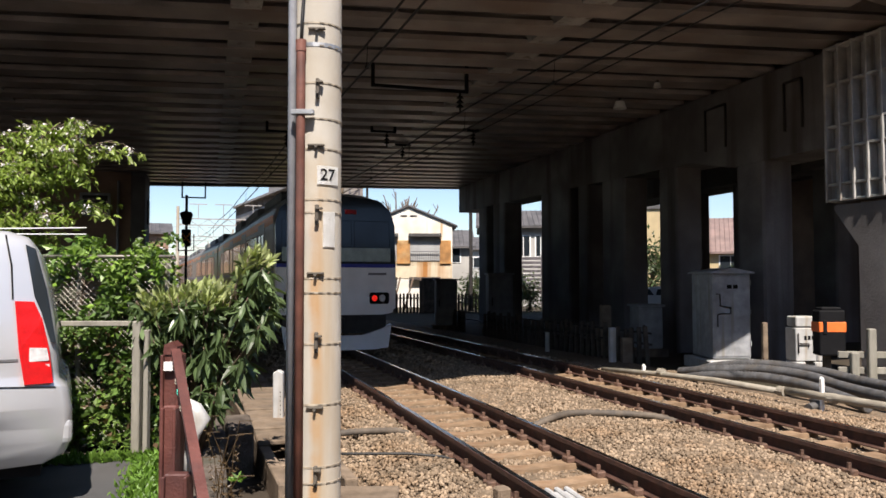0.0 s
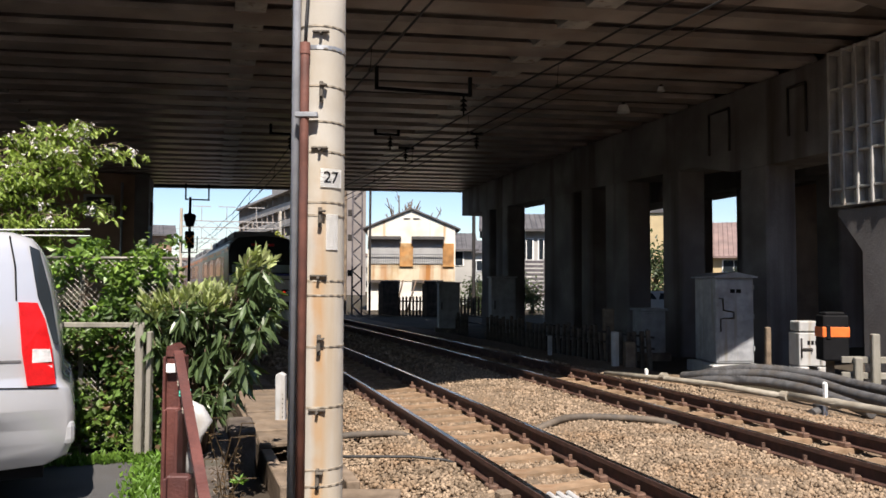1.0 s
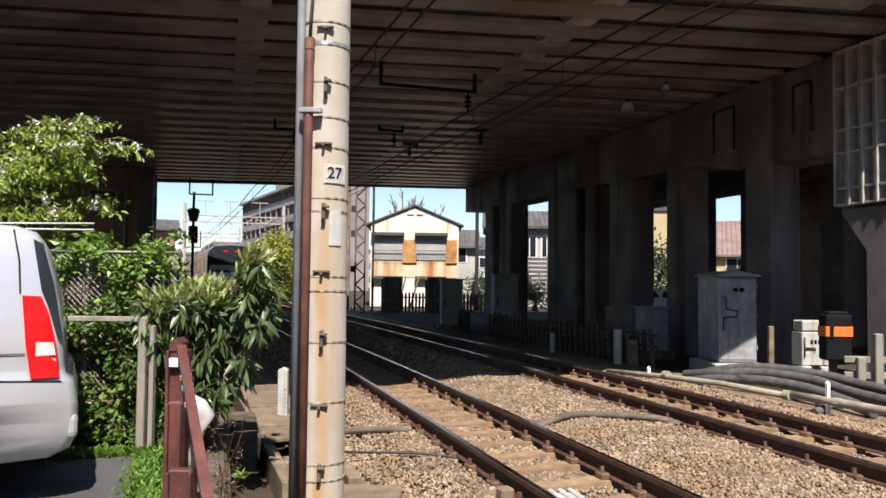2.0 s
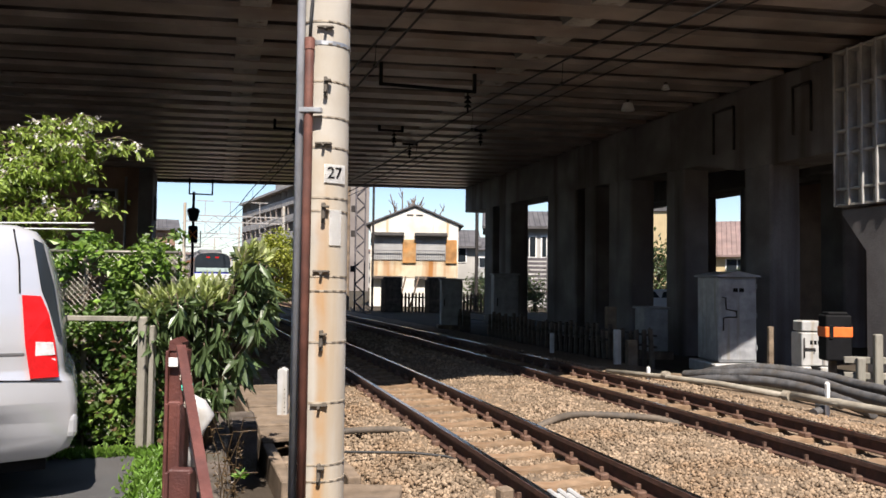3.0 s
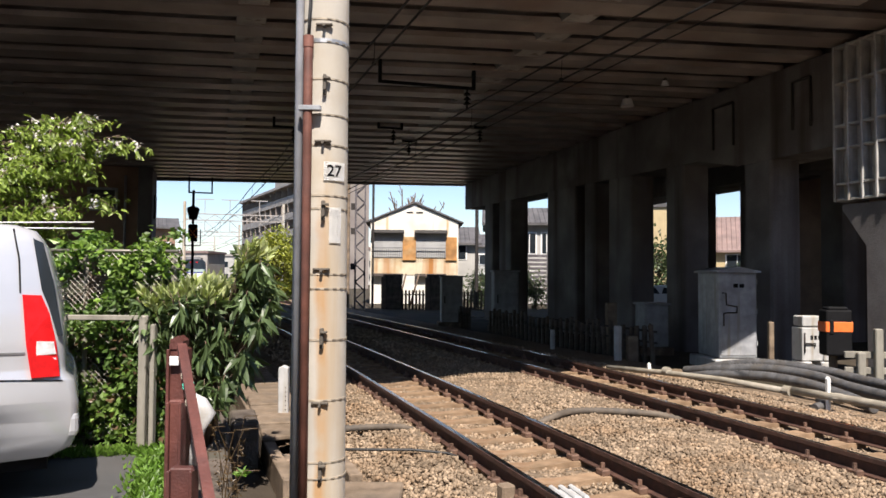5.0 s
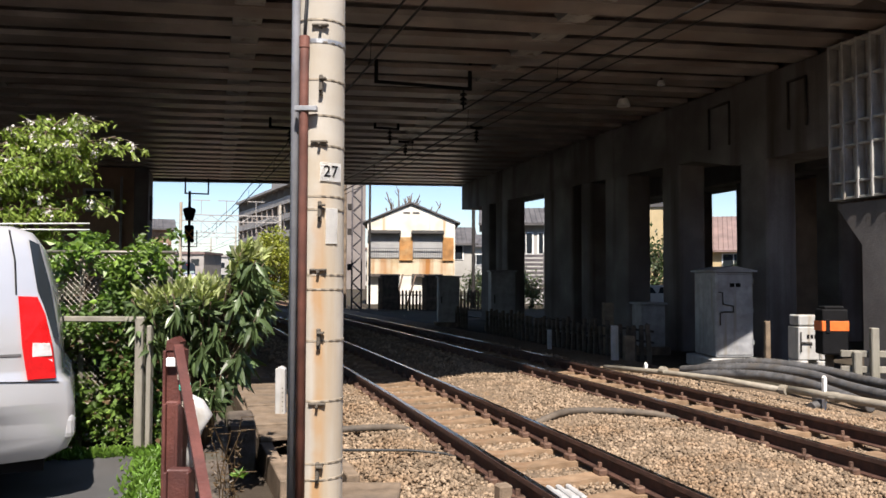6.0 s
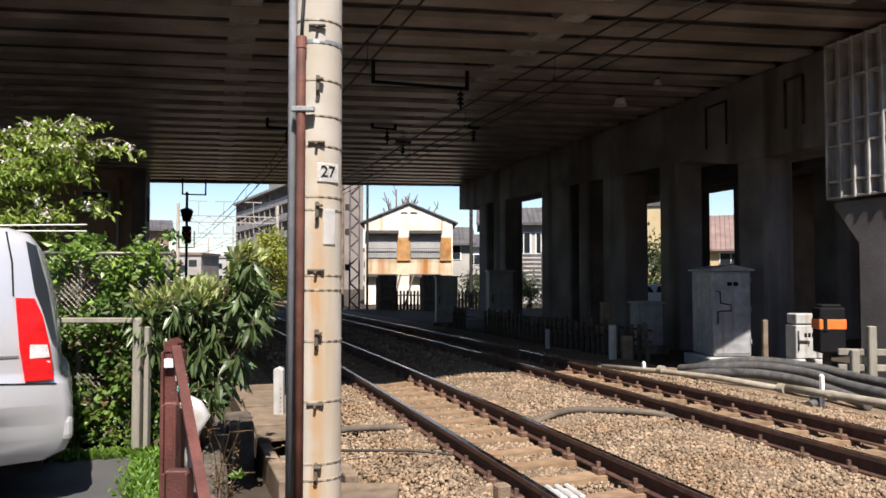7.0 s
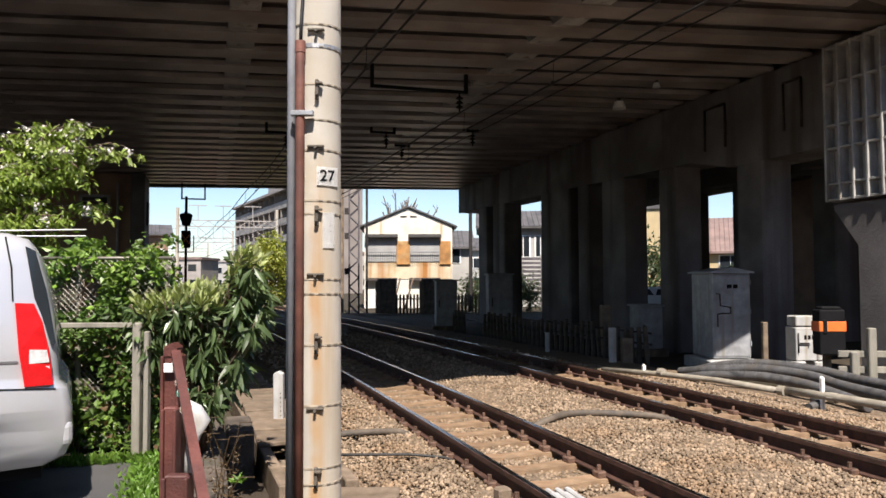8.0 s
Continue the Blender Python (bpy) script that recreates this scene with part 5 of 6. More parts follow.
def build_panel():
    f = thing("ribbed_panel", pose(11.2, 0, 0), "grey ribbed concrete panel grid hung beside the pier", "panel", kind="structure")
    bm = bmesh.new()
    bx(bm, 0.22, 0.29, 7.0, 11.76, 2.97, 5.93)
    part("backing", bm, M_panel, f)
    ys = [11.76 - 0.32 * i for i in range(15)]
    for y in ys:
        bm = bmesh.new()
        bx(bm, 0.0, 0.215, y - 0.05, y, 2.97, 5.93, 0.006)
        part("upright_rib", bm, M_panel, f)
    for z in (2.97, 3.27, 3.94, 4.37, 5.17, 5.87):
        bm = bmesh.new()
        bx(bm, 0.02, 0.212, 7.0, 11.71, z + 0.004, z + 0.05, 0.004)
        part("cross_rib", bm, M_panel, f)
    p = thing("end_pier", pose(0, 0, 0), "pale concrete pier with a flared head under the panel", "bridge pier", kind="structure")
    bm = bmesh.new()
    prism(bm, [(9.5, -0.6), (9.5, 2.28), (8.96, 2.9), (11.6, 2.9), (11.6, 2.82), (11.05, 2.12), (11.05, -0.6)], 11.25, 12.6, "x")
    part("pier", bm, M_pier, p)
    bm = bmesh.new()
    bx(bm, 11.52, 12.7, 8.9, 10.58, 2.91, SOFFIT - 0.06, 0.02)
    part("pier_head", bm, M_pier, p)

def build_fences_right():
    f = thing("rail_fence", TURN @ pose(6.55, 12.3, -0.25, 0, 0, -8), "pale concrete post-and-rail fence beside the pier", "fence")
    for x, h in ((0.28, 0.98), (0.02, 0.6), (1.6, 0.95), (2.9, 0.95)):
        bm = bmesh.new()
        bx(bm, x - 0.06, x + 0.06, -0.06, 0.06, -0.2, h, 0.015)
        part("post", bm, M_oldwood, f)
    for z in (0.25, 0.5):
        bm = bmesh.new()
        bx(bm, -0.2, 3.6, 0.06, 0.11, z, z + 0.11, 0.01)
        part("rail", bm, M_oldwood, f)
    g = thing("picket_fence", pose(0, 0, 0), "low concrete picket fence along the pier row, darkened for the deck's shade", "fence")
    bm = bmesh.new()
    bx(bm, -0.045, 0.045, -0.04, 0.04, -0.25, 0.62, 0.012)
    # pickets take the darkened concrete to carry the shade under the deck
    me = mesh_of("picket", bm, M_mossy_shade)
    rng = random.Random(2)
    for i in range(46):
        y = 14.6 + i * 0.29
        if 24.3 < y < 26:
            continue
        share("picket", me, g, pose(9.05 + 0.01 * rng.random() - 0.02 * (y - 15), y, -0.15 + rng.uniform(-0.12, 0.05), rng.uniform(-3, 3), rng.uniform(-3, 3)))
    for z in (0.12, 0.36):
        bm = bmesh.new()
        tube(bm, [(9.11, 14.5, z), (8.85, 28.0, z)], 0.025, 6)
        part("rail", bm, M_dark, g)
    for x, y, h, w in ((8.46, 15.0, 0.72, 0.07), (8.75, 14.9, 0.5, 0.11), (9.35, 16.9, 1.15, 0.12), (8.2, 17.8, 0.45, 0.05), (10.75, 12.95, 0.9, 0.05)):
        p = thing("concrete_post", pose(x, y, -0.25, 0, 0, -15), "short pale concrete post beside the track", "post", "trackside posts")
        bm = bmesh.new()
        bx(bm, -w, w, -w, w, -0.1, h, 0.012)
        part("shaft", bm, M_cabw if h in (0.72, 0.45) else M_trough, p)
    for x, y, w, h, lab in ((9.2, 24.7, 0.85, 1.95, "grey relay cabinet darkened for the shade of the piers"), (10.1, 16.6, 0.6, 1.1, "small grey equipment cabinet darkened for the shade"), (8.15, 27.5, 0.8, 1.75, "grey equipment cabinet beside the far track, darkened for shade")):
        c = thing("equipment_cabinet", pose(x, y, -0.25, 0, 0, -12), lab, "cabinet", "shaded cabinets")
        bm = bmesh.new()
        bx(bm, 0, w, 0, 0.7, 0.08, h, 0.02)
        part("body", bm, M_cabshade, c)
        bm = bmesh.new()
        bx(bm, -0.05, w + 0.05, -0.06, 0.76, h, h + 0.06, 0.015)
        part("lid", bm, M_cabshade, c)
        bm = bmesh.new()
        bx(bm, -0.12, w + 0.1, -0.12, 0.8, -0.15, 0.08, 0.02)
        part("plinth", bm, M_trough, c)
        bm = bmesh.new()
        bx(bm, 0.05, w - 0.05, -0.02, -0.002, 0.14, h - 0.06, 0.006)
        dr = part("door", bm, M_cabshade, c)
        bm = bmesh.new()
        bx(bm, 0.1, 0.14, -0.05, -0.02, h * 0.45, h * 0.6, 0.005)
        part("handle", bm, M_dark, dr)

build_cabinet()
build_small_box()
build_orange()
build_pipes()
build_panel()
build_fences_right()

# ---------- overhead line and signal ----------
def wire_x(y):
    return 2.9 - 0.027 * y - y * y / 3600.0

def build_wires():
    def line(name, label, off, z, r, y0=4.0, y1=150.0, sag=0.0):
        n = 60
        pts = []
        for i in range(n + 1):
            y = y0 + (y1 - y0) * i / n
            pts.append((wire_x(y) + off, y, z + sag * math.cos(y * 0.35)))
        bm = bmesh.new()
        tube(bm, pts, r, 5)
        return tagged(part(name, bm, M_cable), label, "overhead wire", "overhead wires")
    for off in (0.0, 3.45):
        line("contact_wire", "thin black contact wire over the track", off, 5.08, 0.019)
        line("catenary_wire", "thin black catenary wire under the deck", off + 0.02, 5.52, 0.02, sag=0.06)
    line("feeder_wire", "thin black feeder wire under the deck", 5.0, 5.7, 0.015)
    d = thing("dropper_set", pose(0, 0, 0), "thin wire droppers between contact and catenary wires", "overhead fitting")
    for off in (0.0, 3.45):
        for i in range(14):
            y = 8.0 + i * 4.6
            bm = bmesh.new()
            cyl(bm, (wire_x(y) + off, y, 5.08), (wire_x(y) + off + 0.02, y, 5.52), 0.006, n=4)
            bx(bm, wire_x(y) + off - 0.03, wire_x(y) + off + 0.03, y - 0.02, y + 0.02, 5.06, 5.12)
            part("dropper", bm, M_cable, d)
    def support(x0, x1, y, drop, ins):
        s = thing("wire_support", pose(0, 0, 0), "black steel bracket with insulators bolted under the deck", "overhead bracket", "overhead brackets")
        bm = bmesh.new()
        for x in (x0, x1):
            bx(bm, x - 0.035, x + 0.035, y - 0.035, y + 0.035, SOFFIT - drop, SOFFIT + 0.6)
        bx(bm, x0, x1, y - 0.03, y + 0.03, SOFFIT - drop, SOFFIT - drop + 0.06)
        part("frame", bm, M_black, s)
        for x in ins:
            bm = bmesh.new()
            cyl(bm, (x, y, SOFFIT - drop - 0.42), (x, y, SOFFIT - drop), 0.02, n=8)
            for k in range(3):
                cyl(bm, (x, y, SOFFIT - drop - 0.12 - k * 0.1), (x, y, SOFFIT - drop - 0.07 - k * 0.1), 0.085, 0.04, n=12)
            part("insulator", bm, M_black, s)
    support(3.27, 5.35, 15.7, 0.42, (5.2,))
    support(1.55, 2.6, 22.0, 0.3, (2.1,))
    support(4.6, 5.3, 22.2, 0.1, (5.05,))
    support(-1.15, -0.15, 36.6, 0.75, ())
    support(5.9, 6.35, 24.5, 0.05, (6.1,))
    support(7.4, 7.7, 21.55, 0.05, (7.55,))
    for x, y, s in ((9.69, 16.7, 1.0), (9.66, 15.0, 0.55)):
        l = thing("deck_lamp", pose(x, y, SOFFIT), "small pale lamp housing fixed under the deck", "lamp", "deck lamps")
        bm = bmesh.new()
        cyl(bm, (0, 0, -0.26 * s), (0, 0, -0.08 * s), 0.17 * s, 0.11 * s, 16)
        part("shade", bm, M_white, l, "pale shade")
        bm = bmesh.new()
        cyl(bm, (0, 0, -0.1), (0, 0, 0.02), 0.04, n=8)
        part("stem", bm, M_dark, l)

def build_signal():
    s = thing("warning_signal", pose(-0.86, 33.0, -0.3, 0, 0, -2), "black crossing-warning signal with amber X lamps on a slim post", "signal")
    bm = bmesh.new()
    cyl(bm, (0, 0, -0.3), (0, 0, 5.3), 0.055, n=10)
    part("post", bm, M_black, s)
    bm = bmesh.new()
    prism(bm, [(-0.14, 4.10), (-0.25, 4.52), (-0.19, 4.60), (-0.07, 4.62), (0, 4.80), (0.07, 4.62), (0.19, 4.60), (0.25, 4.52), (0.14, 4.10)], -0.17, 0.17, "y")
    part("lantern", bm, M_black, s, "black star-shaped lantern")
    bm = bmesh.new()
    bx(bm, -0.18, 0.18, -0.16, 0.16, 3.2, 3.9, 0.04)
    h = part("lamp_box", bm, M_black, s)
    for a in (40, -40):
        bm = bmesh.new()
        for k in range(5):
            t = (k - 2) * 0.10
            p = Vector((t * math.sin(radians(a)) * 1.0, 0, 3.54 + t * math.cos(radians(a))))
            cyl(bm, (p.x, -0.185, p.z), (p.x, -0.15, p.z), 0.036, n=10)
        part("lamp_row", bm, M_amber, h, "amber lamp row")
    bm = bmesh.new()
    tube(bm, [(-0.3, -0.05, 3.7), (-0.3, -0.05, 3.02), (0.3, -0.05, 3.02), (0.3, -0.05, 3.7)], 0.025, 6)
    part("bracket", bm, M_black, s)
    q = thing("red_signal", pose(-2.05, 34.0, -0.3), "short trackside signal post with red lamps", "signal")
    bm = bmesh.new()
    cyl(bm, (0, 0, 0), (0, 0, 3.2), 0.05, n=8)
    part("post", bm, M_cab, q)
    for z in (2.45, 2.8):
        bm = bmesh.new()
        cyl(bm, (0, -0.12, z), (0, 0.05, z), 0.13, n=14)
        part("lamp", bm, M_redlamp, q, "dull red lamp")

# ---------- distance ----------
def lattice_mast(x, y, h, w, mt):
    m = thing("lattice_mast", pose(x, y, -0.3, 0, 0, -12), "grey steel lattice mast beside the railway", "mast", "masts")
    for sx in (-1, 1):
        for sy in (-1, 1):
            bm = bmesh.new()
            bx(bm, sx * w - 0.04, sx * w + 0.04, sy * w - 0.04, sy * w + 0.04, 0, h)
            part("leg", bm, mt, m)
    n = int(h / 0.5)
    for i in range(n):
        z0, z1 = i * h / n, (i + 1) * h / n
        a, b = (-w, w) if i % 2 else (w, -w)
        for s in (-1, 1):
            for p, q in (((a, s * w, z0), (b, s * w, z1)), ((s * w, a, z0), (s * w, b, z1))):
                bm = bmesh.new()
                cyl(bm, p, q, 0.04, n=5)
                part("brace", bm, mt, m)
    for z in (2.2, 4.2, 5.6):
        bm = bmesh.new()
        bx(bm, -w - 0.25, -w - 0.02, -w - 0.2, -w + 0.1, z, z + 0.35, 0.02)
        part("junction_box", bm, M_dark, m)

def gantry(y, x0, x1, h, mt):
    g = thing("catenary_gantry", pose(0, y, -0.3), "pale steel catenary gantry spanning the line", "gantry", "gantries")
    for x in (x0, x1):
        bm = bmesh.new()
        cyl(bm, (x, 0, 0), (x, 0, h + 1.2), 0.18, 0.14, 12)
        part("post", bm, M_pole, g)
        bm = bmesh.new()
        bx(bm, x - 0.3, x + 0.3, -0.3, 0.3, 0, 2.0, 0.05)
        part("base", bm, M_wallw, g)
    bm = bmesh.new()
    for z in (h, h - 0.6):
        bx(bm, x0, x1, -0.06, 0.06, z, z + 0.1)
    n = 10
    for i in range(n):
        a, b = x0 + (x1 - x0) * i / n, x0 + (x1 - x0) * (i + 1) / n
        cyl(bm, (a, 0, h if i % 2 else h - 0.6), (b, 0, h - 0.6 if i % 2 else h), 0.035, n=5)
    part("beam", bm, mt, g)
    for k in (0.2, 0.45, 0.75):
        x = x0 + (x1 - x0) * k
        bm = bmesh.new()
        cyl(bm, (x, 0, h + 0.1), (x, 0, h + 1.5), 0.04, n=6)
        bx(bm, x - 0.8, x + 0.8, -0.03, 0.03, h + 1.4, h + 1.48)
        part("pole_arm", bm, mt, g)
        bm = bmesh.new()
        cyl(bm, (x, 0, h - 0.6), (x + 1.3, 0, h - 1.7), 0.03, n=5)
        cyl(bm, (x, 0, h - 1.5), (x + 1.3, 0, h - 1.7), 0.03, n=5)
        cyl(bm, (x, 0, h - 0.6), (x, 0, h - 1.6), 0.03, n=5)
        part("cantilever", bm, mt, g)

def simple_house(x, y, rz, w, d, h, wall, roof, label, wins, rise=1.4, flat=False):
    o = thing("house", pose(x, y, -0.3, 0, 0, rz), label, "house", "houses beyond the viaduct")
    bm = bmesh.new()
    if flat:
        bx(bm, -w / 2, w / 2, 0, d, 0, h)
    else:
        prism(bm, [(0, 0), (0, h), (d / 2, h + rise), (d, h), (d, 0)], -w / 2, w / 2, "x")
    part("wall", bm, wall, o)
    bm = bmesh.new()
    if flat:
        bx(bm, -w / 2 - 0.15, w / 2 + 0.15, -0.15, d + 0.15, h, h + 0.3)
    else:
        for s in (0, 1):
            y0, y1 = (-0.5, d / 2) if s == 0 else (d + 0.5, d / 2)
            k = 0.5 * rise / (d / 2)
            prism(bm, [(y0, h - k), (y0, h - k + 0.16), (y1, h + rise + 0.18), (y1, h + rise + 0.02)], -w / 2 - 0.4, w / 2 + 0.4, "x")
    part("roof", bm, roof, o)
    if not flat:
        bm = bmesh.new()
        for i in range(int(w / 0.35)):
            xx = -w / 2 - 0.3 + i * 0.36
            k = 0.5 * rise / (d / 2)
            cyl(bm, (xx, -0.5, h - k + 0.17), (xx, d / 2, h + rise + 0.19), 0.04, n=4)
        part("roof_rib", bm, roof, o)
    for (cx, z, ww, hh) in wins:
        bm = bmesh.new()
        bx(bm, cx - ww / 2 - 0.07, cx + ww / 2 + 0.07, -0.05, 0.02, z - 0.07, z + hh + 0.07, 0.01)
        f = part("window", bm, M_white, o)
        for k in (0, 1):
            bm = bmesh.new()
            bx(bm, cx - ww / 2 + k * ww / 2 + 0.03, cx - 0.03 + k * ww / 2, -0.07, -0.04, z, z + hh)
            part("pane", bm, M_glass, f)

def build_apartments():
    a = thing("apartment_building", pose(6.7, 162, -0.3, 0, 0, -80), "long brownish apartment block with balconies on every storey", "apartment building")
    L, D, st = 50.0, 7.0, 2.75
    n = 6
    H = n * st
    bm = bmesh.new()
    bx(bm, 0, L, 0, D, 0, H)
    part("wall", bm, M_apt, a)
    bm = bmesh.new()
    bx(bm, -0.6, L + 0.6, -1.9, D + 0.6, H, H + 0.45, 0.03)
    rf = part("roof", bm, M_aptlight, a)
    bm = bmesh.new()
    bx(bm, 17, 26, 1, 6, H + 0.46, H + 3.0)
    part("lift_house", bm, M_aptlight, rf)
    bm = bmesh.new()
    bx(bm, 38, 42, 1, 5, H + 0.46, H + 2.2)
    part("water_tank", bm, M_wallw, rf)
    for s in range(n):
        z = s * st
        for i in range(13):
            x0 = i * L / 13
            bm = bmesh.new()
            bx(bm, x0 + 0.1, x0 + L / 13 - 0.1, -1.4, 0.01, z + 0.0, z + 0.18)
            bx(bm, x0 + 0.1, x0 + L / 13 - 0.1, -1.4, -1.28, z + 0.18, z + 1.15)
            bl = part("balcony", bm, M_aptlight, a)
            bm = bmesh.new()
            bx(bm, x0 - 0.07, x0 + 0.07, -1.4, 0, z, z + st)
            part("divider", bm, M_apt, bl)
            bm = bmesh.new()
            bx(bm, x0 + 0.7, x0 + 2.2, -0.05, 0.02, z + 0.2, z + 2.2)
            w = part("window", bm, M_glass, a)
            bm = bmesh.new()
            bx(bm, x0 + 2.7, x0 + 4.3, -0.05, 0.02, z + 0.9, z + 2.2)
            part("window", bm, M_glass, a)

def crown(name, x, y, z0, w, h, n, mt, size, label, category, seed, trunk=0.12, clumps=26):
    rng = random.Random(seed)
    t = thing(name, pose(x, y, -0.3), label, category, "background greenery")
    bm = bmesh.new()
    tube(bm, [(0, 0, 0), (0.1, 0, z0 + h * 0.2), (0.05, 0.1, z0 + h * 0.55)], lambda k: trunk * (1 - 0.3 * k), 7)
    cs = []
    for _ in range(clumps):
        a, r, u = rng.uniform(0, 6.28), math.sqrt(rng.random()), rng.random()
        k = math.sin(math.pi * (0.15 + 0.8 * u))
        c = Vector((math.cos(a) * r * w / 2 * k, math.sin(a) * r * w / 2 * k, z0 + 0.3 + u * h))
        cs.append((c, rng.uniform(0.16, 0.3) * w))
        tube(bm, [(0.05, 0.05, z0 + h * 0.25), tuple(c * 0.5 + Vector((0, 0, z0 * 0.5 + 0.2 * h))), tuple(c)], lambda k2: trunk * (0.35 - 0.1 * k2), 4)
    part("trunk", bm, M_bark, t)
    sp = []
    for _ in range(n):
        c, r = rng.choice(cs)
        d = Vector((rng.gauss(0, 1), rng.gauss(0, 1), rng.gauss(0, 0.8))).normalized()
        sp.append((c + d * r * rng.random() ** 0.5, d + Vector((0, 0, -0.4)), rng.uniform(0.6, 1.3)))
    ob = new("crown", leaves("crown", sp, size, mt, rng, width=0.6))
    ob.parent = t

def bare_tree(x, y, h, seed):
    rng = random.Random(seed)
    t = thing("bare_tree", pose(x, y, -0.3), "leafless tree with pruned upright branches behind the house", "tree")
    bm = bmesh.new()
    tube(bm, [(0, 0, 0), (0, 0, h * 0.7)], lambda k: 0.3 - 0.1 * k, 8)
    for _ in range(17):
        p = Vector((rng.uniform(-0.3, 0.3), rng.uniform(-0.3, 0.3), h * rng.uniform(0.55, 0.72)))
        w = Vector((rng.uniform(-1.7, 1.9), rng.uniform(-1, 1), rng.uniform(1.0, 2.2)))
        tube(bm, [p, p + w * 0.5 + Vector((0, 0, -0.25)), p + w + Vector((0, 0, 0.35))], lambda k: 0.10 - 0.03 * k, 5)
        for _ in range(3):
            f = rng.uniform(0.5, 1.0)
            q = p + w * f
            tube(bm, [q, q + Vector((rng.uniform(-0.4, 0.4), rng.uniform(-0.3, 0.3), rng.uniform(0.4, 0.9)))], 0.03, 4)
    part("branching", bm, M_bark, t)

def build_distance():
    lattice_mast(7.95, 43.2, 9.5, 0.27, M_mast)
    m = thing("concrete_pole", pose(7.45, 44.6, -0.3), "grey concrete pole beside the lattice mast", "pole")
    bm = bmesh.new()
    cyl(bm, (0, 0, 0), (0, 0, 9.5), 0.16, 0.13, n=12)
    part("shaft", bm, M_trough, m)
    m = thing("steel_pole", pose(8.75, 43.5, -0.3), "slim dark steel pole beside the lattice mast", "pole")
    bm = bmesh.new()
    cyl(bm, (0, 0, 0), (0, 0, 9.0), 0.07, n=8)
    part("shaft", bm, M_dark, m)
    m = thing("steel_pole", pose(14.9, 43.0, -0.3), "slim dark steel pole beside the far piers", "pole")
    bm = bmesh.new()
    cyl(bm, (0, 0, 0), (0, 0, 6.3), 0.11, n=8)
    part("shaft", bm, M_dark, m)
    gantry(76, -2.75, 6.4, 7.6, M_aptlight)
    gantry(118, -7.5, 3.5, 8.2, M_aptlight)
    gantry(165, -15, 0, 8.6, M_aptlight)
    build_apartments()
    crown("willow_bush", 4.55, 60.0, 0.3, 4.4, 4.3, 5200, L_willow, 0.24, "bright yellow-green bush beside the line", "bush", 3)
    crown("willow_bush", 6.7, 63.0, 0.2, 3.6, 3.6, 3200, L_willow, 0.24, "bright yellow-green bush beside the line", "bush", 13)
    crown("garden_bush", -2.55, 37.5, 0.6, 2.2, 2.4, 2600, L_ivy, 0.15, "dark green bush beside the abutment", "bush", 5)
    crown("garden_bush", -3.8, 48.0, 0.6, 3.0, 2.6, 1800, L_cherry, 0.2, "light green bush beside the line", "bush", 6)
    for i, (x, y, w, h) in enumerate(((29, 46, 5, 3.2), (36, 60, 6, 4), (24, 55, 4, 2.6), (41, 52, 5, 3.4))):
        crown("garden_tree", x, y, 0.5, w, h, 2200, L_far, 0.3, "dark green garden tree beyond the viaduct", "tree", 40 + i)
    # two bushes added to darken the bright gaps by the far piers
    crown("garden_bush", 18.4, 42.5, 0.1, 3.2, 1.9, 1800, L_far, 0.16, "low bush added to darken the gap beside the far piers", "bush", 61)
    crown("garden_bush", 15.6, 44.5, 0.1, 2.6, 1.5, 1400, L_far, 0.16, "low bush added to darken the gap beside the far piers", "bush", 62)
    bare_tree(15.1, 62.0, 9.6, 2)
    bare_tree(17.3, 64.0, 8.8, 9)
    # concrete boxes and palings before the tin house
    for x, y in ((9.25, 42.5), (11.55, 41.5)):
        c = thing("concrete_box", pose(x, y, -0.3, 0, 0, -14), "dark square concrete box before the tin house", "concrete box", "concrete boxes")
        bm = bmesh.new()
        bx(bm, -0.1, 0.95, 0, 1.0, 0, 1.95, 0.04)
        part("body", bm, M_mossy_shade, c)
        bm = bmesh.new()
        bx(bm, -0.2, 0.05, -0.05, 0.3, 0, 1.8, 0.03)
        part("side_pillar", bm, M_trough, c)
    g = thing("paling_fence", pose(0, 0, 0), "dark paling fence before the tin house", "fence")
    bm = bmesh.new()
    prism(bm, [(-0.06, 0), (-0.06, 1.05), (0, 1.15), (0.06, 1.05), (0.06, 0)], -0.03, 0.03, "y")
    me = mesh_of("paling", bm, M_mossy_shade)
    for i in range(34):
        share("paling", me, g, pose(9.9 + i * 0.19, 42.6 - i * 0.047, -0.35, 0, 0, -14))
    bm = bmesh.new()
    tube(bm, [(9.8, 42.65, 0.5), (16.4, 41.0, 0.5)], 0.035, 5)
    part("rail", bm, M_dark, g)
    for x, dx in ((12.0, 0.55), (13.6, -0.55), (11.2, 0.5)):
        b = thing("timber_brace", pose(x, 47.5, -0.3, 0, 0, -14), "slanting timber brace under the tin house", "brace", "timber braces")
        bm = bmesh.new()
        tube(bm, [(0, 0, 0), (dx, 0, 2.0)], 0.06, 5)
        part("beam", bm, M_bark, b)
    W1 = [(-1.2, 3.3, 1.5, 1.1), (1.4, 3.3, 1.5, 1.1), (-1.2, 0.8, 1.5, 1.4)]
    simple_house(17.6, 60, -16, 6, 8, 4.6, M_wallw, M_rooft, "pale house with a dark tiled roof behind the tin house", W1)
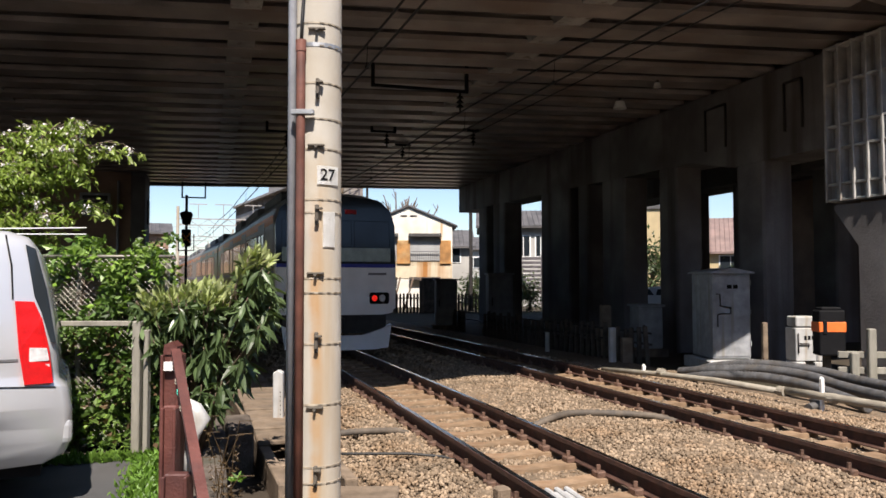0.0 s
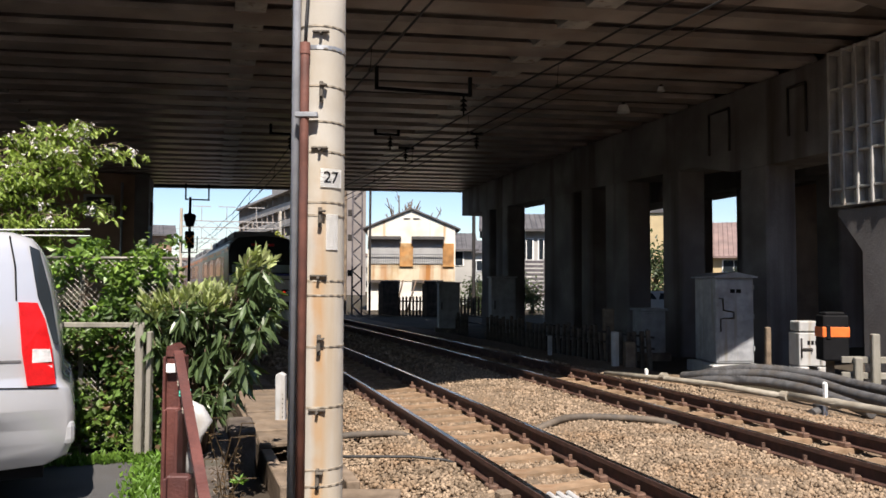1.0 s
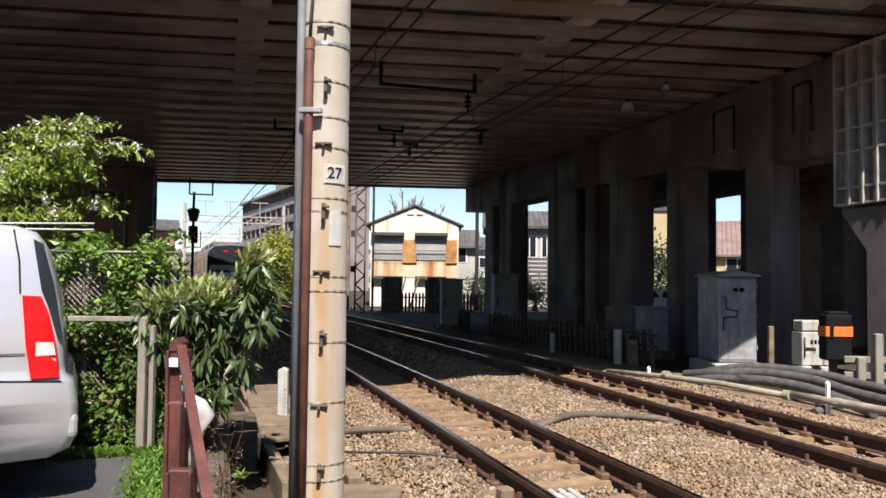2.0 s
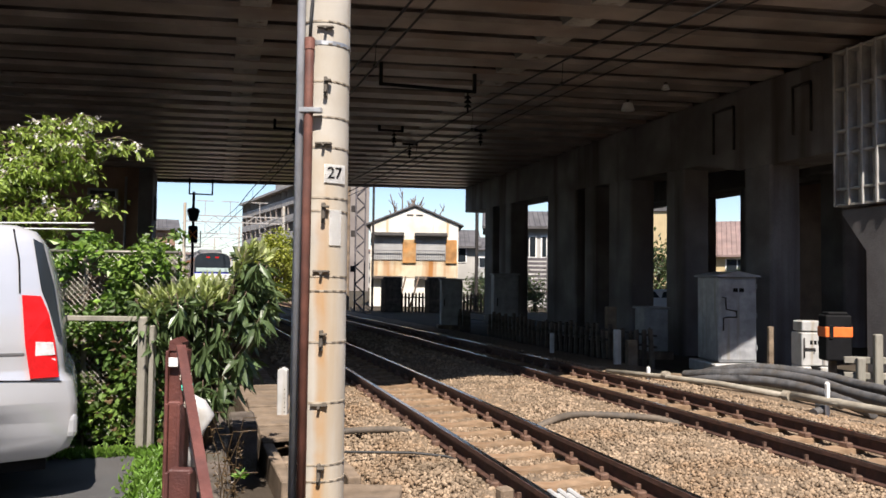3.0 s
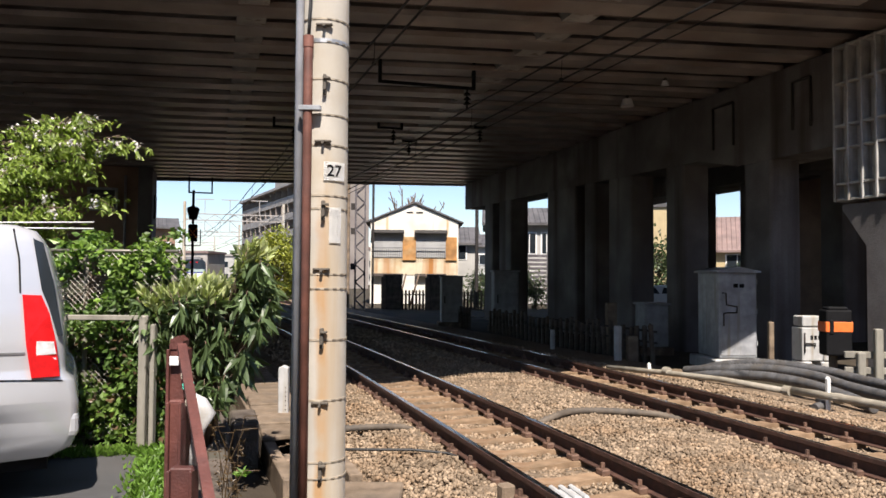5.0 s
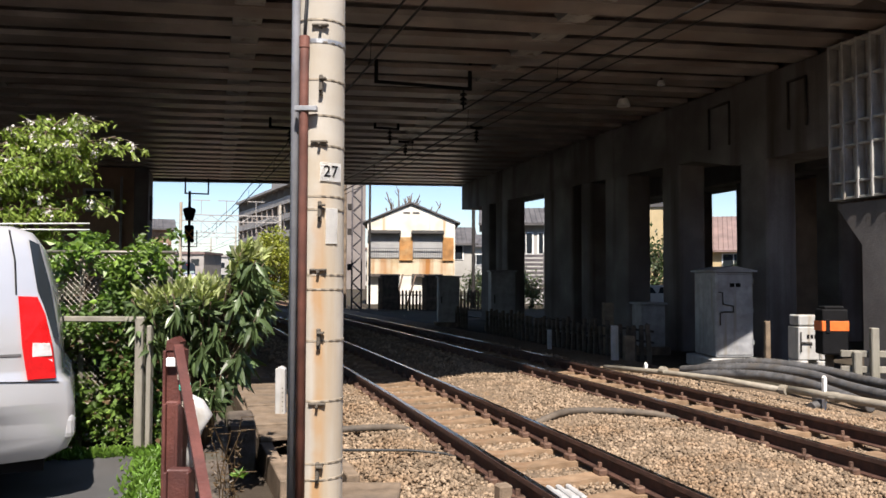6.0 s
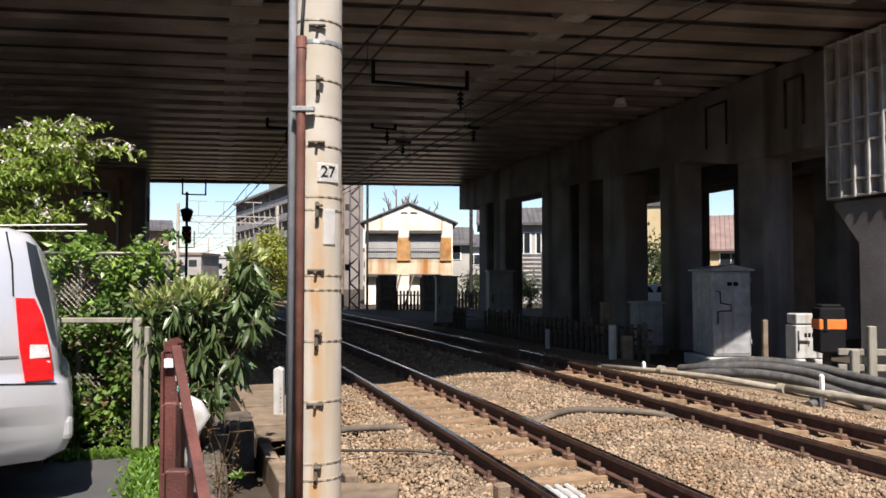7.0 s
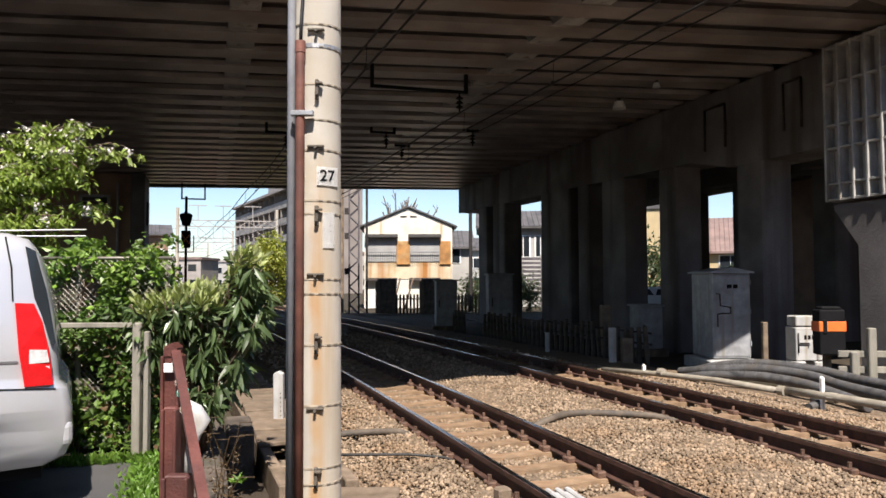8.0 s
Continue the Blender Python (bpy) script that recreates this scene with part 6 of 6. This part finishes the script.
    simple_house(20.6, 49.5, -20, 5, 7, 5.6, M_wallw, M_rooft, "white two-storey house with sash windows beyond the piers", [(-1.0, 3.5, 1.0, 1.4), (0.4, 3.5, 0.9, 1.4), (1.6, 3.5, 0.7, 1.4), (0, 0.9, 1.2, 1.3)], 1.2)
    simple_house(33.5, 52.5, -30, 6, 8, 7.4, M_wally, M_rooft, "cream-walled house beyond the piers", [(2.0, 4.4, 1.2, 1.1), (-1.8, 4.4, 1.2, 1.1)], 0.8, True)
    simple_house(38.5, 51.0, -36, 9, 8, 4.2, M_wally, M_redroof, "house with a dull red tiled roof beyond the piers", [(-2.2, 2.6, 1.6, 1.1), (0.6, 2.6, 1.6, 1.1), (2.8, 2.6, 1.2, 1.1)], 2.6)
    simple_house(30, 82, -22, 12, 9, 5.4, M_wallw, M_rooft, "pale distant house with a tiled roof", W1)
    simple_house(-5.7, 75, 4, 4.4, 8, 6.2, M_brownwall, M_rooft, "dark narrow house beside the line", [(1.2, 3.6, 1.2, 1.2), (-1, 3.6, 1, 1.2)], 1.0)
    st = thing("outside_stair", pose(19.0, 44.0, -0.3, 0, 0, -22), "dark slatted outside stair before the white house", "stair")
    for x in (-0.85, 0.85):
        bm = bmesh.new()
        bx(bm, x - 0.06, x + 0.06, 0, 0.12, 0, 3.4, 0.01)
        part("post", bm, M_mast, st)
    bm = bmesh.new()
    bx(bm, -0.78, 0.78, 0.02, 0.09, 0, 0.17, 0.008)
    slat = mesh_of("slat", bm, M_mast)
    for k in range(9):
        share("slat", slat, st, pose(0, 0, 1.0 + k * 0.26))
    # unseen blocks added behind the eye to shut out low skylight
    WB = [(x, z, 1.6, 1.3) for x in (-5.0, -1.8, 1.8, 5.0) for z in (1.0, 4.0, 7.0)]
    for x, y, w, h, wl in ((-24, -15, 15, 11.0, M_wallw), (-7, -16, 14, 12.5, M_apt), (9, -15, 14, 11.5, M_wally), (25, -16, 15, 12.0, M_wallw), (41, -14, 14, 11.0, M_apt)):
        simple_house(x, y, 180, w, 9, h, wl, M_rooft, "unseen flat-roofed block added behind the eye to cut skylight", WB, 0.8, True)
    c = thing("parked_car", pose(24.6, 38.6, -0.3, 0, 0, -30), "white car parked beyond the piers", "car")
    bm = bmesh.new()
    prism(bm, [(-2.0, 0.3), (-2.05, 0.75), (-1.6, 0.9), (-1.0, 1.4), (0.9, 1.42), (1.6, 0.95), (2.05, 0.8), (2.05, 0.3)], 0, 1.6, "y")
    bmesh.ops.bevel(bm, geom=bm.edges[:], offset=0.06, segments=2, affect="EDGES")
    part("body", bm, M_pearl, c)
    for x0, x1 in ((-1.0, -0.1), (0.0, 1.1)):
        bm = bmesh.new()
        prism(bm, [(x0, 0.95), (x0 + 0.1, 1.3), (x1 - 0.25, 1.3), (x1, 0.95)], -0.01, 0.05, "y")
        part("window", bm, M_glass, c)
    for x in (-1.3, 1.3):
        for y in (0.0, 1.4):
            bm = bmesh.new()
            cyl(bm, (x, y - 0.02, 0.3), (x, y + 0.2, 0.3), 0.3, n=18)
            part("wheel", bm, M_rubber, c)
    # a town along the horizon; its haze is put into the pale wall colours
    rng = random.Random(77)
    bm = bmesh.new()
    bx(bm, 0, 1.6, -0.08, 0.05, 0, 1.3)
    wme = mesh_of("window", bm, M_glass)
    for i in range(46):
        a = radians(rng.uniform(-9, 62))
        dist = rng.uniform(150, 330)
        x, y = math.sin(a) * dist, math.cos(a) * dist
        w, d, h = rng.uniform(8, 20), rng.uniform(8, 14), rng.uniform(4.5, 10.5)
        if a < radians(12):
            h *= 0.9
        o = thing("town_building", pose(x, y, -0.3, 0, 0, -math.degrees(a) + rng.uniform(-25, 25)), "distant town building with rows of windows, walls paled for haze", "building", "distant town")
        bm = bmesh.new()
        bx(bm, -w / 2, w / 2, 0, d, 0, h)
        part("wall", bm, rng.choice((M_wallw, M_aptlight, M_wallw, M_aptlight)), o)
        bm = bmesh.new()
        bx(bm, -w / 2 - 0.3, w / 2 + 0.3, -0.3, d + 0.3, h, h + 0.5)
        part("roof", bm, rng.choice((M_rooft, M_aptlight, M_redroof)), o)
        for s in range(int(h / 3)):
            for k in range(int(w / 3)):
                share("window", wme, o, pose(-w / 2 + 0.8 + k * 3, 0, s * 3 + 1.0))
    sp = []
    for _ in range(9000):
        a = radians(rng.uniform(-14, 75))
        dist = rng.uniform(340, 420)
        sp.append(((math.sin(a) * dist, math.cos(a) * dist, rng.uniform(0, 6 + 4 * math.sin(a * 14) + 3 * math.sin(a * 37))), (rng.gauss(0, 1), rng.gauss(0, 1), rng.gauss(0, 1)), rng.uniform(0.6, 1.4)))
    ob = new("far_woods", leaves("far_woods", sp, 6.0, L_far, rng, width=0.8))
    tagged(ob, "far band of dark green woods along the horizon", "woods", kind="stuff")

def build_ballast():
    rng = np.random.default_rng(3)
    t = (1 + 5 ** 0.5) / 2
    base = np.array([(-1, t, 0), (1, t, 0), (-1, -t, 0), (1, -t, 0), (0, -1, t), (0, 1, t), (0, -1, -t), (0, 1, -t), (t, 0, -1), (t, 0, 1), (-t, 0, -1), (-t, 0, 1)]) / 1.9
    tri = np.array([(0, 11, 5), (0, 5, 1), (0, 1, 7), (0, 7, 10), (0, 10, 11), (1, 5, 9), (5, 11, 4), (11, 10, 2), (10, 7, 6), (7, 1, 8), (3, 9, 4), (3, 4, 2), (3, 2, 6), (3, 6, 8), (3, 8, 9), (4, 9, 5), (2, 4, 11), (6, 2, 10), (8, 6, 7), (9, 8, 1)])
    pts = []
    def scatter(x0, x1, y0, y1, per):
        n = int((x1 - x0) * (y1 - y0) * per)
        o = rng.uniform(x0, x1, n)
        y = rng.uniform(y0, y1, n)
        for a, b in zip(o, y):
            pts.append((a, b))
    scatter(-2.25, 6.5, 4.8, 10.2, 760)
    scatter(-2.2, 6.3, 10.2, 16.0, 380)
    scatter(-1.6, 5.2, 16.0, 27.0, 60)
    V, Fc = [], []
    k = 0
    for o, y in pts:
        near = min(abs(o), abs(o - TRACK_GAP))
        sl = ((y + 9.44 + 0.31) % 0.62) - 0.31
        if near < 0.5 and abs(sl) < 0.12 and rng.random() > 0.12:
            continue
        if min(abs(near - 0.5655), 9) < 0.075:
            continue
        hump = 0.05 * math.exp(-((o - 1.74) / 0.5) ** 2)
        z = RAIL_TOP - 0.03 + (-0.152 if near > 0.7 else -0.225) + hump
        if o < -1.3:
            z -= (-1.3 - o) * 0.2
        if o > 4.9:
            z -= (o - 4.9) * 0.12
        s = rng.uniform(0.011, 0.026) if y < 16 else rng.uniform(0.03, 0.045)
        sc = s * rng.uniform(0.7, 1.3, 3)
        a = rng.uniform(0, 6.28)
        v = base * (1 + rng.uniform(-0.36, 0.3, (12, 1))) * sc
        c, q = math.cos(a), math.sin(a)
        vx, vy = v[:, 0] * c - v[:, 1] * q, v[:, 0] * q + v[:, 1] * c
        V.append(np.stack([vx + track_x(y) + o, vy + y, v[:, 2] + z + rng.uniform(-0.005, 0.028)], 1))
        Fc.append(tri + 12 * k)
        k += 1
    V, Fc = np.concatenate(V), np.concatenate(Fc)
    me = bpy.data.meshes.new("ballast_stones")
    me.vertices.add(len(V))
    me.vertices.foreach_set("co", V.astype(np.float32).ravel())
    me.loops.add(len(Fc) * 3)
    me.loops.foreach_set("vertex_index", Fc.astype(np.int32).ravel())
    me.polygons.add(len(Fc))
    me.polygons.foreach_set("loop_start", np.arange(0, len(Fc) * 3, 3, dtype=np.int32))
    me.update(calc_edges=True)
    me.materials.append(M_ballast)
    tagged(new("ballast_stones", me), "loose tan crushed stone ballast between and beside the tracks", "ballast", kind="stuff")

build_wires()
build_signal()
build_distance()
build_ballast()

# what lies beyond the yard is placed to fit the camera's view; scaled about the eye to suit the track gauge
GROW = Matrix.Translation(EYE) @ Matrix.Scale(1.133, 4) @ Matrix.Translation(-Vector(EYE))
UNSCALED = {"ground", "road", "verge", "railway_track", "ballast_bed", "ballast_stones", "train_car", "utility_pole", "van", "steel_barrier",
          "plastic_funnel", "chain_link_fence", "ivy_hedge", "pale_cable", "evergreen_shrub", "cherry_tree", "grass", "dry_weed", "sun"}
for ob in [o for o in scene.objects if o.parent is None and o.type in ("MESH", "EMPTY") and o.name.split(".")[0] not in UNSCALED]:
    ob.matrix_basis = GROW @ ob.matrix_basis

# ---------- movement ----------
TRAIN = [(0.0, 18.15), (0.5, 26.1), (1.0, 34.1), (1.7, 45.4), (2.8, 63.3), (3.5, 74.8), (4.5, 91.0), (5.8, 112.0), (7.0, 131.5), (8.0, 147.5)]

def motions():
    for i, car in enumerate(CARS):
        rows = []
        for t, y in TRAIN:
            y0 = y + i * 19.7
            y1 = y0 + 19.5
            a = math.degrees(math.atan2(track_x(y1) - track_x(y0), y1 - y0))
            rows.append((t, pose(track_x(y0), y0, RAIL_TOP, 0, 0, -a)))
        walk(car, rows)
    # the shrub stirs in the wind that the train drags along
    walk(SHRUB, [(t, TURN @ pose(-2.22, 7.0, 0) @ pose(0, 0, 0, 0, a, 0)) for t, a in SWAY])

SWAY = [(0.0, 2.6), (0.4, 1.2), (0.9, 2.0), (1.4, 0.2), (1.7, 0.8), (2.8, -0.3), (3.5, 0.7), (4.1, -0.2), (4.7, 0.5), (5.8, -0.4), (6.6, 0.3), (7.3, -0.3), (8.0, 0.2)]
motions()
